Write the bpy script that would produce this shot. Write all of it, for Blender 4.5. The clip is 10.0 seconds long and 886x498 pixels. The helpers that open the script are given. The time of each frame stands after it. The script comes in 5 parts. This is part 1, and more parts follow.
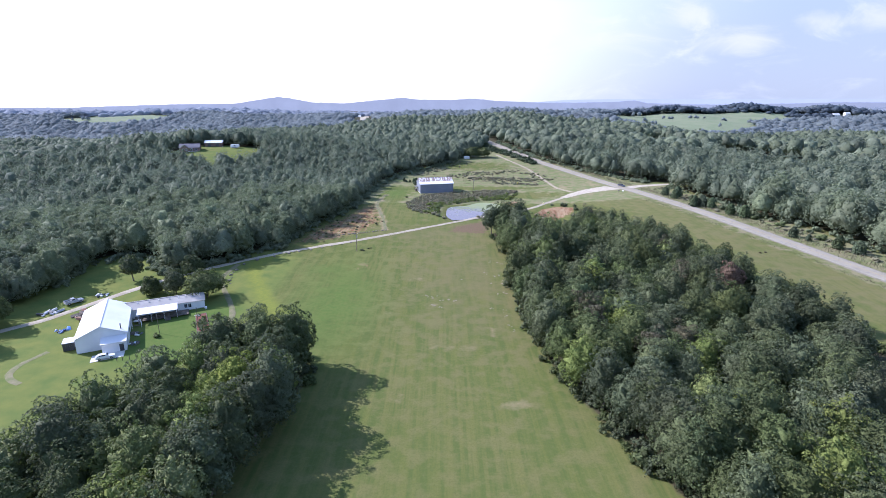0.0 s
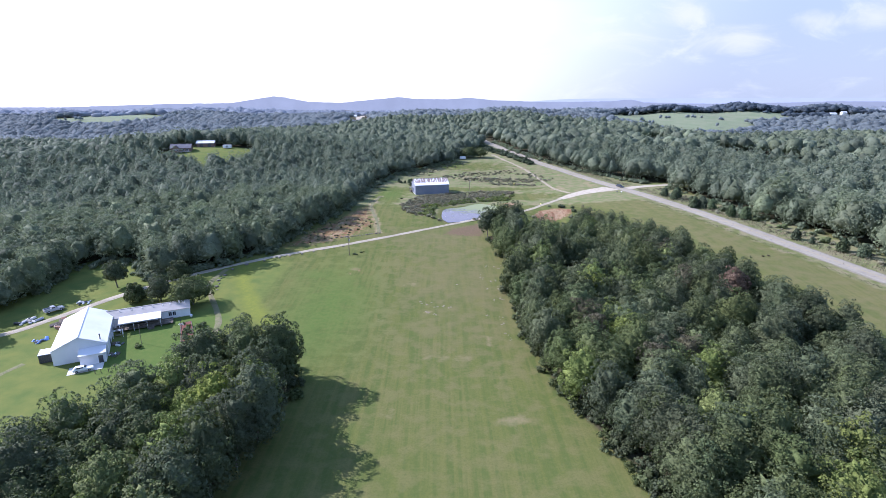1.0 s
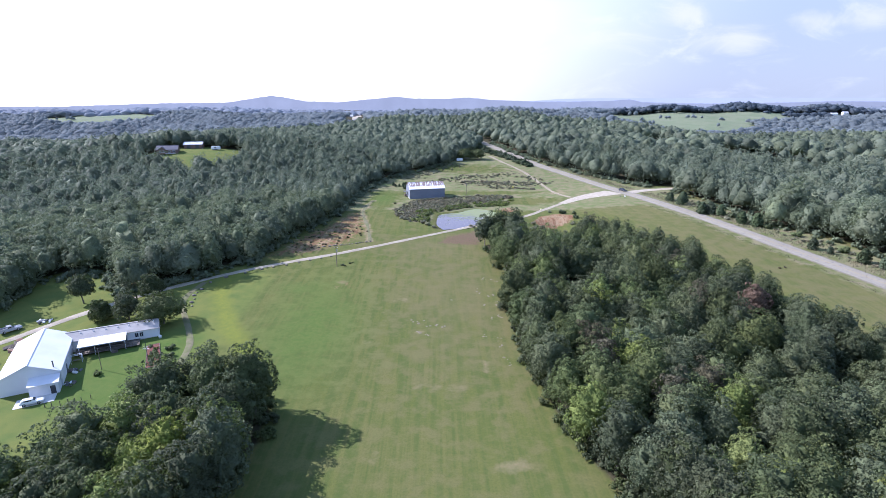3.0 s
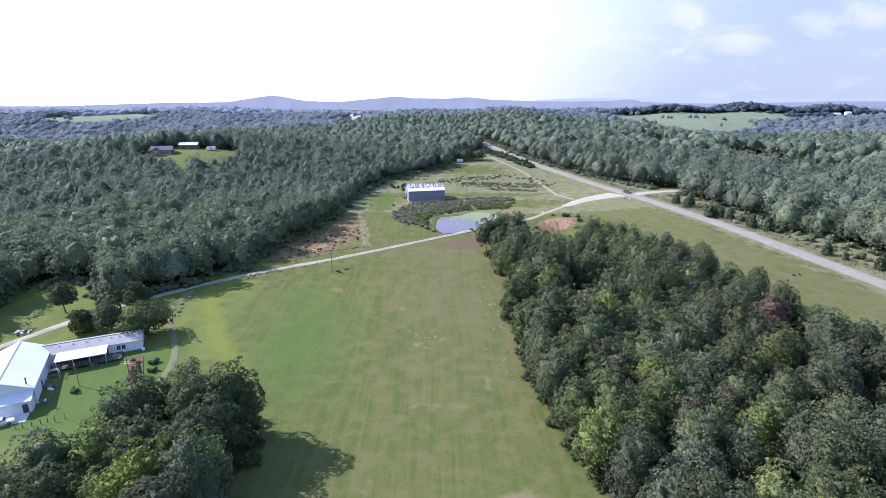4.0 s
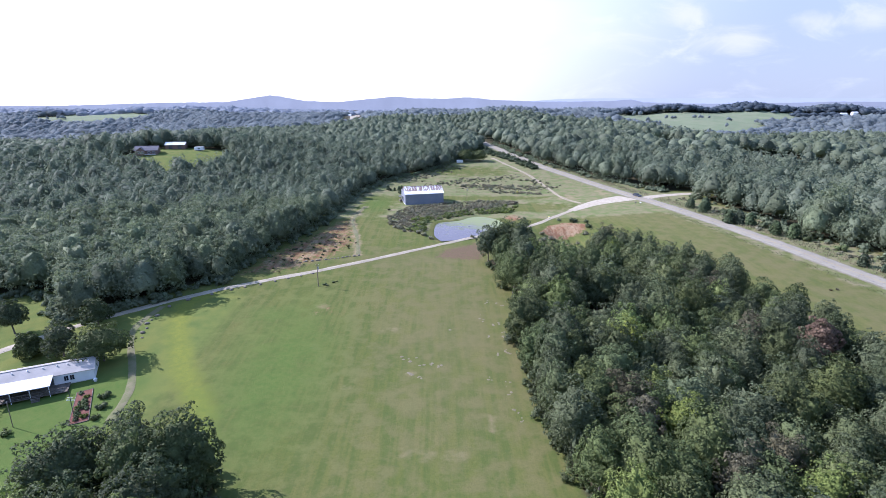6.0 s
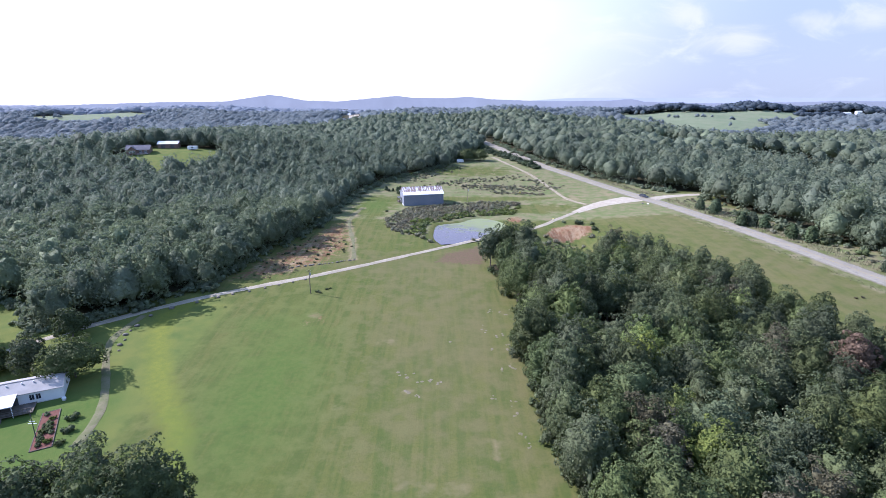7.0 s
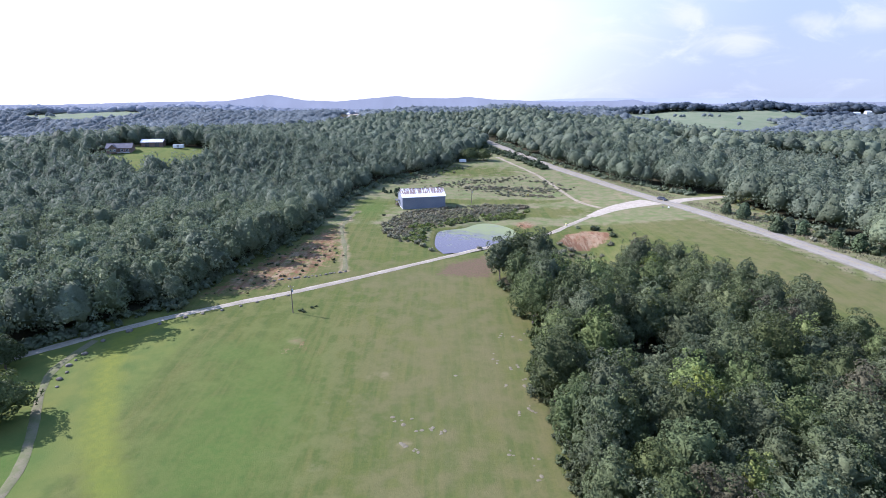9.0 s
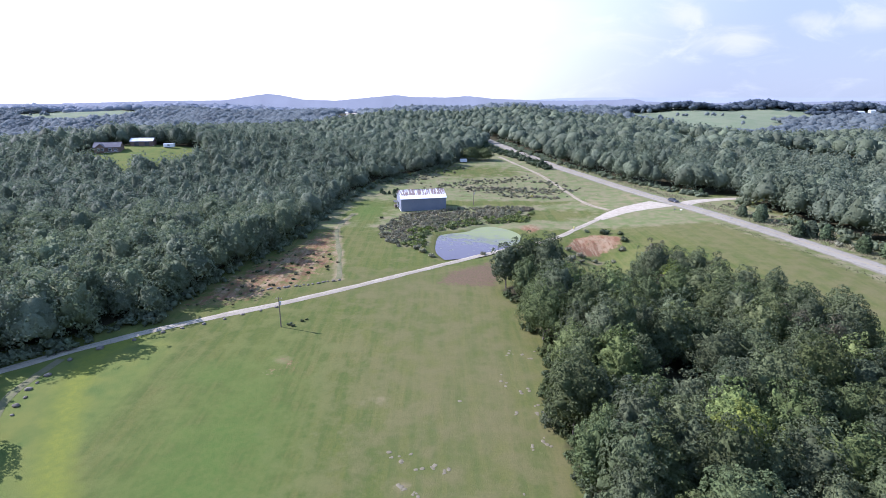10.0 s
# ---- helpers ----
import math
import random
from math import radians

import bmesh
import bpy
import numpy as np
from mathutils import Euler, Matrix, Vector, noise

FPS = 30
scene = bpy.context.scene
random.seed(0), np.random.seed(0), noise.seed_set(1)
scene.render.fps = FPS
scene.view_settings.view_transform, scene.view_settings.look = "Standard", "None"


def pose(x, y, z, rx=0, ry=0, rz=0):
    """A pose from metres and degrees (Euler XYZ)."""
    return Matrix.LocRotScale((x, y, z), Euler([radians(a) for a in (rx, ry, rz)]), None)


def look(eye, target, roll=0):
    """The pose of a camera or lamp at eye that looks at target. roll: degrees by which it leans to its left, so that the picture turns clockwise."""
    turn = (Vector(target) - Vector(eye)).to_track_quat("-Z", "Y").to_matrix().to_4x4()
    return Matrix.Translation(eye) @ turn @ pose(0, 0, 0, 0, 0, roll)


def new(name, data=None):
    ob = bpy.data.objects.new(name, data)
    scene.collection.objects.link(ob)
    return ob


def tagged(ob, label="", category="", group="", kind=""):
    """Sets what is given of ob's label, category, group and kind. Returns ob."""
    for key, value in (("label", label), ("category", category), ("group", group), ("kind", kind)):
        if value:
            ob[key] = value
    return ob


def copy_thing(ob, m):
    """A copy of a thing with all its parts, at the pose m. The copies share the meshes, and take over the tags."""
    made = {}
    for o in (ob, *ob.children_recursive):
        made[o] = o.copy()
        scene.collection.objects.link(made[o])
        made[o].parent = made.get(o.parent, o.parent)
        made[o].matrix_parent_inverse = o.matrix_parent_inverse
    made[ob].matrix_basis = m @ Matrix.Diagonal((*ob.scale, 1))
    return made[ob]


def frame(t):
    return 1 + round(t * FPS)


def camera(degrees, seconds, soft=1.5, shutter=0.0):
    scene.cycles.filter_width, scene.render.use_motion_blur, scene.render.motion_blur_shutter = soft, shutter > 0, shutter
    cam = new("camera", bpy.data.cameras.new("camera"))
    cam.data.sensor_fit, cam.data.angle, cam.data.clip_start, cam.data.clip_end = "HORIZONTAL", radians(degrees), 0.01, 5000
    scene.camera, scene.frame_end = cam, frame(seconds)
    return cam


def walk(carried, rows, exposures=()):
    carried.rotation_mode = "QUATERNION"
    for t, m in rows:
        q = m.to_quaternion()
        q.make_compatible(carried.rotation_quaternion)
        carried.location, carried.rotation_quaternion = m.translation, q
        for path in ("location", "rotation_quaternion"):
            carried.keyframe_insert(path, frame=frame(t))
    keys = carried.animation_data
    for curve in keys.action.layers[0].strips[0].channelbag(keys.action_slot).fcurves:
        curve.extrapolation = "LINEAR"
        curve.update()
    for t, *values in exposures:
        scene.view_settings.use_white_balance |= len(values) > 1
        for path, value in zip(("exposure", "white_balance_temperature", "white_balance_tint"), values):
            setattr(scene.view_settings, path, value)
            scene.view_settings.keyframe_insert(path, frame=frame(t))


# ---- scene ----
cam = camera(80.0, 10.0, soft=0.4)
PATH = [
    (0, (0.00, 0.00, 65.00), (-0.04, 48.02, 51.07), -0.04),
    (0.5, (0.40, 2.94, 65.05), (0.48, 50.95, 51.09), -0.06),
    (1, (0.84, 5.97, 65.09), (1.08, 53.97, 51.10), -0.08),
    (1.5, (1.33, 9.14, 65.14), (1.71, 57.13, 51.11), -0.10),
    (2, (1.88, 12.53, 65.22), (2.35, 60.51, 51.18), -0.09),
    (2.5, (2.17, 16.22, 65.27), (2.62, 64.21, 51.25), -0.06),
    (4, (2.63, 28.09, 65.12), (3.04, 76.07, 51.08), -0.00),
    (4.5, (2.79, 32.35, 64.92), (3.20, 80.34, 50.87), 0.01),
    (5, (3.00, 36.82, 64.58), (3.42, 84.80, 50.54), 0.04),
    (5.5, (3.24, 41.43, 64.03), (3.66, 89.42, 50.02), 0.05),
    (7, (3.60, 56.11, 62.22), (4.01, 104.09, 48.17), 0.06),
    (7.5, (3.46, 61.10, 61.53), (3.86, 109.08, 47.47), 0.09),
    (8, (3.34, 66.58, 60.59), (3.73, 114.57, 46.59), 0.09),
    (8.5, (3.15, 72.15, 59.79), (3.55, 120.15, 45.80), 0.10),
    (9, (2.91, 77.89, 59.14), (3.32, 125.89, 45.13), 0.15),
    (9.5, (2.53, 83.71, 58.60), (3.02, 131.70, 44.56), 0.17),
    (10, (2.36, 89.69, 57.90), (2.84, 137.67, 43.84), 0.17),
]
walk(cam, [(t, look(eye, target, roll)) for t, eye, target, roll in PATH],
     exposures=[(0, 0.94, 5500, 26), (10, 0.94, 5500, 26)])

# ---- light ----
SUN_AZ, SUN_EL = 161.0, 36.0     # degrees; azimuth counted from +x towards +y
SUN_WAY = Vector((math.cos(radians(SUN_AZ)) * math.cos(radians(SUN_EL)), math.sin(radians(SUN_AZ)) * math.cos(radians(SUN_EL)), math.sin(radians(SUN_EL))))


def build_sky():
    """A Nishita sky with bright summer haze along the horizon, whiter towards the sun, and thin high clouds."""
    world = bpy.data.worlds.new("world")
    scene.world = world
    world.use_nodes = True
    n, l = world.node_tree.nodes, world.node_tree.links

    def node(kind, **values):
        k = n.new(kind)
        for key, v in values.items():
            k.inputs[key].default_value = v
        return k

    def ramp(v, lo, hi, a, b):
        r = n.new("ShaderNodeMapRange")
        r.interpolation_type = "SMOOTHSTEP"
        for key, val in (("From Min", lo), ("From Max", hi), ("To Min", a), ("To Max", b)):
            r.inputs[key].default_value = val
        l.new(v, r.inputs["Value"])
        return r.outputs["Result"]

    def mixed(fac, a, b):
        x = n.new("ShaderNodeMix")
        x.data_type = "RGBA"
        l.new(fac, x.inputs["Factor"])
        for key, v in (("A", a), ("B", b)):
            if isinstance(v, tuple):
                x.inputs[key].default_value = (*v, 1.0)
            else:
                l.new(v, x.inputs[key])
        return x.outputs["Result"]
    sky = n.new("ShaderNodeTexSky")
    sky.sky_type, sky.sun_disc = "NISHITA", False
    sky.sun_elevation, sky.sun_rotation = radians(SUN_EL), radians(90.0 - SUN_AZ)
    sky.air_density, sky.dust_density, sky.ozone_density = 1.0, 0.5, 1.5
    way = n.new("ShaderNodeTexCoord").outputs["Generated"]
    xyz = n.new("ShaderNodeSeparateXYZ")
    l.new(way, xyz.inputs[0])
    dot = n.new("ShaderNodeVectorMath")
    dot.operation = "DOT_PRODUCT"
    dot.inputs[1].default_value = SUN_WAY
    l.new(way, dot.inputs[0])
    haze = mixed(ramp(dot.outputs["Value"], -0.12, 0.42, 0.0, 1.0), HAZE_BLUE, HAZE_WHITE)
    haze = mixed(ramp(xyz.outputs["Z"], 0.06, 0.5, 0.0, 1.0), haze, HAZE_HIGH)
    col = mixed(ramp(xyz.outputs["Z"], 0.0, 0.8, 0.95, 0.4), sky.outputs["Color"], haze)
    wm = node("ShaderNodeMapping", Scale=(1.0, 1.0, 2.6), Location=(0.35, 0.1, -0.25))
    l.new(way, wm.inputs["Vector"])
    cl = node("ShaderNodeTexNoise", Scale=9.0, Detail=9.0, Distortion=0.6, Roughness=0.62)
    l.new(wm.outputs["Vector"], cl.inputs["Vector"])
    veil = ramp(cl.outputs["Fac"], 0.50, 0.80, 0.0, 0.22)
    col = mixed(veil, col, HAZE_WHITE)
    # single thin clouds: bearing and height in degrees, half width and half height, how dense
    for az, el, w, h, dense in CLOUDS:
        mid = Vector((math.sin(radians(az)) * math.cos(radians(el)), math.cos(radians(az)) * math.cos(radians(el)), math.sin(radians(el))))
        off = n.new("ShaderNodeVectorMath")
        off.operation = "SUBTRACT"
        off.inputs[1].default_value = mid
        l.new(way, off.inputs[0])
        fit = node("ShaderNodeMapping", Rotation=(0, radians(-9), 0), Scale=(1 / radians(w), 1 / radians(w), 1 / radians(h)))
        l.new(off.outputs["Vector"], fit.inputs["Vector"])
        size = n.new("ShaderNodeVectorMath")
        size.operation = "LENGTH"
        l.new(fit.outputs["Vector"], size.inputs[0])
        edge = n.new("ShaderNodeMath")
        edge.operation = "MULTIPLY_ADD"
        l.new(cl.outputs["Fac"], edge.inputs[0])
        edge.inputs[1].default_value = -3.4
        l.new(size.outputs["Value"], edge.inputs[2])
        col = mixed(ramp(edge.outputs[0], -0.4, -1.9, 0.0, dense), col, CLOUD_WHITE)
    l.new(col, n["Background"].inputs["Color"])
    n["Background"].inputs["Strength"].default_value = 0.18


HAZE_BLUE, HAZE_WHITE, HAZE_HIGH = (1.62, 1.87, 2.12), (4.2, 4.2, 4.3), (1.30, 2.05, 2.9)
CLOUD_WHITE = (2.9, 2.95, 3.15)
CLOUDS = [(13.5, 5.0, 7.0, 1.7, 0.8), (8.0, 3.4, 7.0, 1.8, 0.6), (23.5, 7.2, 2.4, 1.4, 0.7), (27.5, 9.0, 3.2, 1.1, 0.7), (27.8, 4.9, 4.0, 1.3, 0.7), (33.3, 6.0, 1.8, 0.9, 0.6), (37.5, 6.0, 1.8, 1.2, 0.6)]
build_sky()
sun = new("sun", bpy.data.lights.new("sun", "SUN"))
sun.data.energy, sun.data.angle, sun.data.color = 5.0, radians(0.6), (1.0, 0.95, 0.88)
sun.matrix_world = look(SUN_WAY * 200, (0, 0, 0))

# ---- lie of the land ----
def rise(a, b, v):
    t = np.clip((v - a) / (b - a), 0.0, 1.0)
    return t * t * (3 - 2 * t)


def swell(x, y, cx, cy, sx, sy):
    return np.exp(-((x - cx) / sx) ** 2 - ((y - cy) / sy) ** 2)


def land(x, y):
    """Height of the ground: a level field, rising to the road, a knoll with the house and a wooded ridge."""
    x, y = np.asarray(x, float), np.asarray(y, float)
    wild = np.maximum(np.maximum(rise(175, 280, x), rise(-75, -170, x)), rise(570, 720, y)) * rise(190, 300, y) * (1 - swell(x, y, -185, 415, 70, 60))
    folds = 4.2 * wild * np.sin(x / 41 + y / 63) * np.sin(y / 49 - x / 87)
    near = 6.3 * rise(110, 270, y) + 7 * rise(330, 480, y) + 4 * rise(500, 1200, y) + 3.2 * rise(50, 120, x) * rise(420, 300, y)
    cut = -4.2 * swell(x, y, 59, 260, 11, 15) * rise(281, 269, y + 1.2 * np.sin(x * 0.9) + 0.15 * (x - 55))
    knolls = 15 * swell(x, y, -195, 432, 100, 80) + 16 * swell(x, y, 120, 900, 250, 300) + 9 * swell(x, y, 540, 1220, 190, 190) + 7 * swell(x, y, 490, 1170, 75, 45) + 13 * swell(x, y, 645, 1185, 75, 50) + 13 * swell(x, y, 830, 1180, 120, 55) + 11 * swell(x, y, -205, 1520, 160, 170)
    dips = -15 * swell(x, y, -470, 720, 230, 170) - 20 * swell(x, y, -650, 905, 320, 140) + 3 * swell(x, y, -700, 1310, 260, 140) - 17 * swell(x, y, 430, 745, 210, 110) - 6 * swell(x, y, 330, 600, 120, 120) - 14 * rise(1080, 1480, y) * rise(330, -120, x) * rise(-620, -360, x)
    far = -32 * rise(1400, 2300, y) - 30 * rise(2700, 4000, y) + rise(1350, 1700, y) * (4 * np.sin(x / 170 + y / 310) + 4 * np.sin(y / 140 - x / 260))
    return folds + near + cut + knolls + dips + far


def ground_at(x, y):
    return float(land(x, y))


def inside(poly, x, y):
    """Whether points lie in a polygon (arrays)."""
    x, y = np.asarray(x, float), np.asarray(y, float)
    odd = np.zeros(x.shape, bool)
    for (ax, ay), (bx, by) in zip(poly, poly[1:] + poly[:1]):
        if ay != by:
            odd ^= ((ay > y) != (by > y)) & (x < (bx - ax) * (y - ay) / (by - ay) + ax)
    return odd


def from_line(line, x, y):
    """Distance of points from a polyline."""
    x, y = np.asarray(x, float), np.asarray(y, float)
    best = np.full(x.shape, 1e9)
    for (ax, ay), (bx, by) in zip(line, line[1:]):
        dx, dy = bx - ax, by - ay
        t = np.clip(((x - ax) * dx + (y - ay) * dy) / (dx * dx + dy * dy), 0, 1)
        best = np.minimum(best, np.hypot(x - ax - t * dx, y - ay - t * dy))
    return best


def soft_in(poly, x, y, edge):
    """1 inside a polygon, 0 outside, with a soft edge."""
    d = from_line(poly + poly[:1], x, y)
    return rise(-edge, edge, np.where(inside(poly, x, y), d, -d))


HIGHWAY = [(190, 20), (172, 100), (148, 180), (133.5, 232), (124.5, 275), (115.5, 318), (107, 360), (93, 402), (77, 435), (66, 480), (52, 560), (20, 700)]
DRIVE = [(-160, 110), (-121, 142), (-115, 152), (-106, 167), (-95, 181), (-85, 190), (-76, 197), (-65, 205), (-51, 213), (-38, 220), (-24, 229), (-8, 240), (6, 250), (22, 262), (45, 277), (58, 294), (70, 307)]
APRON = [(70, 307), (86, 322), (108, 332)]
SPUR = [(114, 328), (126, 337), (140, 342), (153, 345)]
TRACK = [(-78, 192), (-79, 186.4), (-79.6, 178), (-74.5, 168), (-67.5, 156.5), (-63.5, 148), (-62.4, 138)]
OPEN_LAND = [(-150, 0), (-150, 110), (-138, 148), (-132, 168), (-136, 190), (-127, 202), (-115, 197), (-104, 185), (-98, 182), (-88, 194), (-75, 203), (-68, 213), (-63, 236), (-53.5, 265), (-49, 292),
             (-48, 325), (-42, 360), (-27, 393), (7, 429), (34, 499), (46, 566), (58, 566), (72, 480), (82, 442), (112, 390), (128, 358), (136, 348), (153, 351),
             (156, 341), (145, 333), (143, 325), (146, 300), (148, 272), (149, 250), (154, 241), (160, 232), (163, 219), (166, 210), (171, 190), (180, 160), (196, 110), (219, 0)]
EAST_WOOD = [(20, 228), (27, 212), (26, 190), (24, 165), (25, 145), (27, 122), (31, 103), (36, 88), (41, 72), (50, 40), (140, 40), (122, 88), (112, 120), (103, 145),
             (99, 170), (93, 192), (88, 212), (76, 226), (73, 243), (67, 246), (64, 240), (57, 231), (50, 226), (42, 224), (37, 229), (33, 235), (28, 236)]
SOUTH_WOOD = [(-33, 111), (-35, 122), (-39, 124), (-44, 120), (-50, 125), (-55, 121), (-60, 114), (-59, 104), (-62, 96), (-69, 90), (-73, 81), (-84, 70), (-120, 58), (-120, 40), (-41, 40), (-40, 70), (-38, 86), (-35, 100)]
KNOLL_LAWN = [(-214, 398), (-206, 424), (-188, 437), (-152, 434), (-138, 414), (-136, 378), (-160, 366), (-196, 384)]
BANK = [(-66, 216), (-59, 242), (-50, 264), (-45, 286), (-38, 296), (-32, 270), (-29, 250), (-36, 232), (-50, 218)]
BANK_TRACK = [(-35, 321), (-37, 306), (-37.6, 291), (-33.5, 273), (-30, 257), (-28, 243), (-27, 236)]
STRIP = [(-68, 201.7), (-71.8, 192), (-68, 179.5), (-57.3, 159), (-51, 150), (-45.3, 142), (-42, 130)]
CLAY = [(51, 267), (48, 271), (53, 279), (58, 281), (62, 284), (71, 279), (68, 271), (63, 269), (57, 266)]
POND = [(5, 254.5), (2, 262), (2, 273), (3, 285), (8, 287.5), (14, 289.5), (18, 296), (24, 299), (32, 291), (34, 281), (27, 266), (16, 257.5)]
BRUSH = [(-20, 291), (-16, 307), (-10, 320), (5, 328), (26, 335), (45, 334), (44, 320), (37, 304), (16, 300), (7, 291), (0, 288), (-1, 268), (-10, 268), (-17, 279)]
SOIL = [(2, 233), (6, 243), (13, 247), (19, 252), (23, 246), (19, 230), (10, 231)]


# ---- materials ----
def material(name, rough=0.8, spec=0.2):
    m = bpy.data.materials.new(name)
    m.use_nodes = True
    n, l = m.node_tree.nodes, m.node_tree.links
    b = n["Principled BSDF"]
    b.inputs["Roughness"].default_value = rough
    b.inputs["Specular IOR Level"].default_value = spec
    return m, n, l, b


def noise_node(n, l, scale, detail=4.0, vec=None, rough=0.55):
    t = n.new("ShaderNodeTexNoise")
    t.inputs["Scale"].default_value, t.inputs["Detail"].default_value, t.inputs["Roughness"].default_value = scale, detail, rough
    if vec is not None:
        l.new(vec, t.inputs["Vector"])
    return t.outputs["Fac"]


def blend(n, l, fac, a, b):
    x = n.new("ShaderNodeMix")
    x.data_type = "RGBA"
    if hasattr(fac, "default_value"):
        l.new(fac, x.inputs["Factor"])
    else:
        x.inputs["Factor"].default_value = fac
    for key, v in (("A", a), ("B", b)):
        if isinstance(v, tuple):
            x.inputs[key].default_value = (*v, 1.0)
        else:
            l.new(v, x.inputs[key])
    return x.outputs["Result"]


def span(n, l, v, lo, hi, a=0.0, b=1.0):
    r = n.new("ShaderNodeMapRange")
    for key, val in (("From Min", lo), ("From Max", hi), ("To Min", a), ("To Max", b)):
        r.inputs[key].default_value = val
    l.new(v, r.inputs["Value"])
    return r.outputs["Result"]


def sums(n, l, op, a, b):
    m = n.new("ShaderNodeMath")
    m.operation = op
    for k, v in ((0, a), (1, b)):
        if isinstance(v, (int, float)):
            m.inputs[k].default_value = v
        else:
            l.new(v, m.inputs[k])
    return m.outputs[0]


def bump(n, l, b, height, strength, dist):
    u = n.new("ShaderNodeBump")
    u.inputs["Strength"].default_value, u.inputs["Distance"].default_value = strength, dist
    l.new(height, u.inputs["Height"])
    l.new(u.outputs["Normal"], b.inputs["Normal"])


def where(n):
    return n.new("ShaderNodeNewGeometry").outputs["Position"]


def two_tone(name, a, b, scale, rough=0.8, spec=0.2, fine=0.0, c=None, bumps=(0.3, 0.02), metal=0.0):
    """A surface of two colours mixed by a coarse noise, with fine grain and relief."""
    m, n, l, bs = material(name, rough, spec)
    p = where(n)
    col = blend(n, l, span(n, l, noise_node(n, l, scale, 5, p), 0.35, 0.65), a, b)
    if c:
        col = blend(n, l, span(n, l, noise_node(n, l, scale * 7, 4, p), 0.55, 0.72), col, c)
    l.new(col, bs.inputs["Base Color"])
    bs.inputs["Metallic"].default_value = metal
    if bumps:
        bump(n, l, bs, noise_node(n, l, fine or scale * 12, 5, p), *bumps)
    return m


def leaf_material(name, dark, light, through_col, vary=1.0, thin=0.18, grain=2.6):
    """Foliage: a tone of its own for each tree and each spray, patches across a wood, and a leafy relief."""
    m, n, l, bs = material(name, 0.7, 0.10)
    p = where(n)
    isl = n.new("ShaderNodeNewGeometry").outputs["Random Per Island"]
    tree = n.new("ShaderNodeAttribute")
    tree.attribute_name = "tree_tone"
    own = sums(n, l, "FRACT", sums(n, l, "ADD", n.new("ShaderNodeObjectInfo").outputs["Random"], tree.outputs["Fac"]), 0.0)
    other = sums(n, l, "FRACT", sums(n, l, "MULTIPLY", own, 7.31), 0.0)
    third = sums(n, l, "FRACT", sums(n, l, "MULTIPLY", own, 23.7), 0.0)
    col = blend(n, l, sums(n, l, "ADD", span(n, l, noise_node(n, l, 0.10, 2, p), 0.32, 0.68, 0, 0.6), span(n, l, third, 0, 1, 0, 0.4)), dark, light)
    fine = noise_node(n, l, grain, 4, p, 0.75)
    hue = n.new("ShaderNodeHueSaturation")
    l.new(col, hue.inputs["Color"])
    tone = sums(n, l, "MULTIPLY", span(n, l, isl, 0, 1, 1 - 0.48 * vary, 1 + 0.48 * vary), span(n, l, fine, 0.3, 0.7, 1 - 0.34 * vary, 1 + 0.34 * vary))
    l.new(sums(n, l, "MULTIPLY", tone, span(n, l, own, 0, 1, 1 - 0.26 * vary, 1 + 0.26 * vary)), hue.inputs["Value"])
    l.new(span(n, l, other, 0, 1, 0.5 + 0.006 * vary, 0.5 - 0.016 * vary), hue.inputs["Hue"])
    l.new(span(n, l, third, 0, 1, 1 - 0.22 * vary, 1 + 0.15 * vary), hue.inputs["Saturation"])
    l.new(hue.outputs["Color"], bs.inputs["Base Color"])
    bump(n, l, bs, fine, 0.7, 0.5 / grain)
    tr = n.new("ShaderNodeBsdfTranslucent")
    tr.inputs["Color"].default_value = (*through_col, 1.0)
    mx = n.new("ShaderNodeMixShader")
    mx.inputs["Fac"].default_value = thin
    l.new(bs.outputs["BSDF"], mx.inputs[1])
    l.new(tr.outputs["BSDF"], mx.inputs[2])
    l.new(mx.outputs["Shader"], n["Material Output"].inputs["Surface"])
    return m


LEAF = leaf_material("oak_leaves", (0.056, 0.074, 0.032), (0.080, 0.097, 0.042), (0.12, 0.17, 0.05))
LEAF_LIGHT = leaf_material("light_leaves", (0.092, 0.120, 0.036), (0.120, 0.146, 0.042), (0.15, 0.22, 0.04))
LEAF_DULL = leaf_material("dull_leaves", (0.080, 0.078, 0.044), (0.098, 0.090, 0.052), (0.13, 0.12, 0.06))
LEAF_RUST = leaf_material("rusty_leaves", (0.15, 0.10, 0.062), (0.17, 0.115, 0.068), (0.16, 0.10, 0.06))
LEAF_CEDAR = leaf_material("cedar_needles", (0.055, 0.08, 0.042), (0.07, 0.09, 0.045), (0.06, 0.09, 0.04))
# oak leaves again, lighter and greyer: slight haze mixed into the colour
LEAF_MID_HAZED = leaf_material("hazed_wood_leaves", (0.120, 0.150, 0.088), (0.156, 0.182, 0.106), (0.20, 0.25, 0.13), 0.62, 0.28, 1.6)
LEAF_FAR_HAZED = leaf_material("hazed_far_leaves", (0.108, 0.134, 0.086), (0.140, 0.162, 0.102), (0.17, 0.22, 0.14), 0.6, 0.3, 0.9)
# distant leaves: aerial haze painted in as a pale blue-grey leaf colour
LEAF_DISTANT_HAZED = leaf_material("hazed_distant_leaves", (0.178, 0.210, 0.214), (0.204, 0.234, 0.234), (0.27, 0.31, 0.31), 0.4, 0.5, 0.4)
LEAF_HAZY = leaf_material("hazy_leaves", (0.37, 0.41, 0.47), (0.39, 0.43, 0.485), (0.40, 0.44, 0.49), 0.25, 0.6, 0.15)
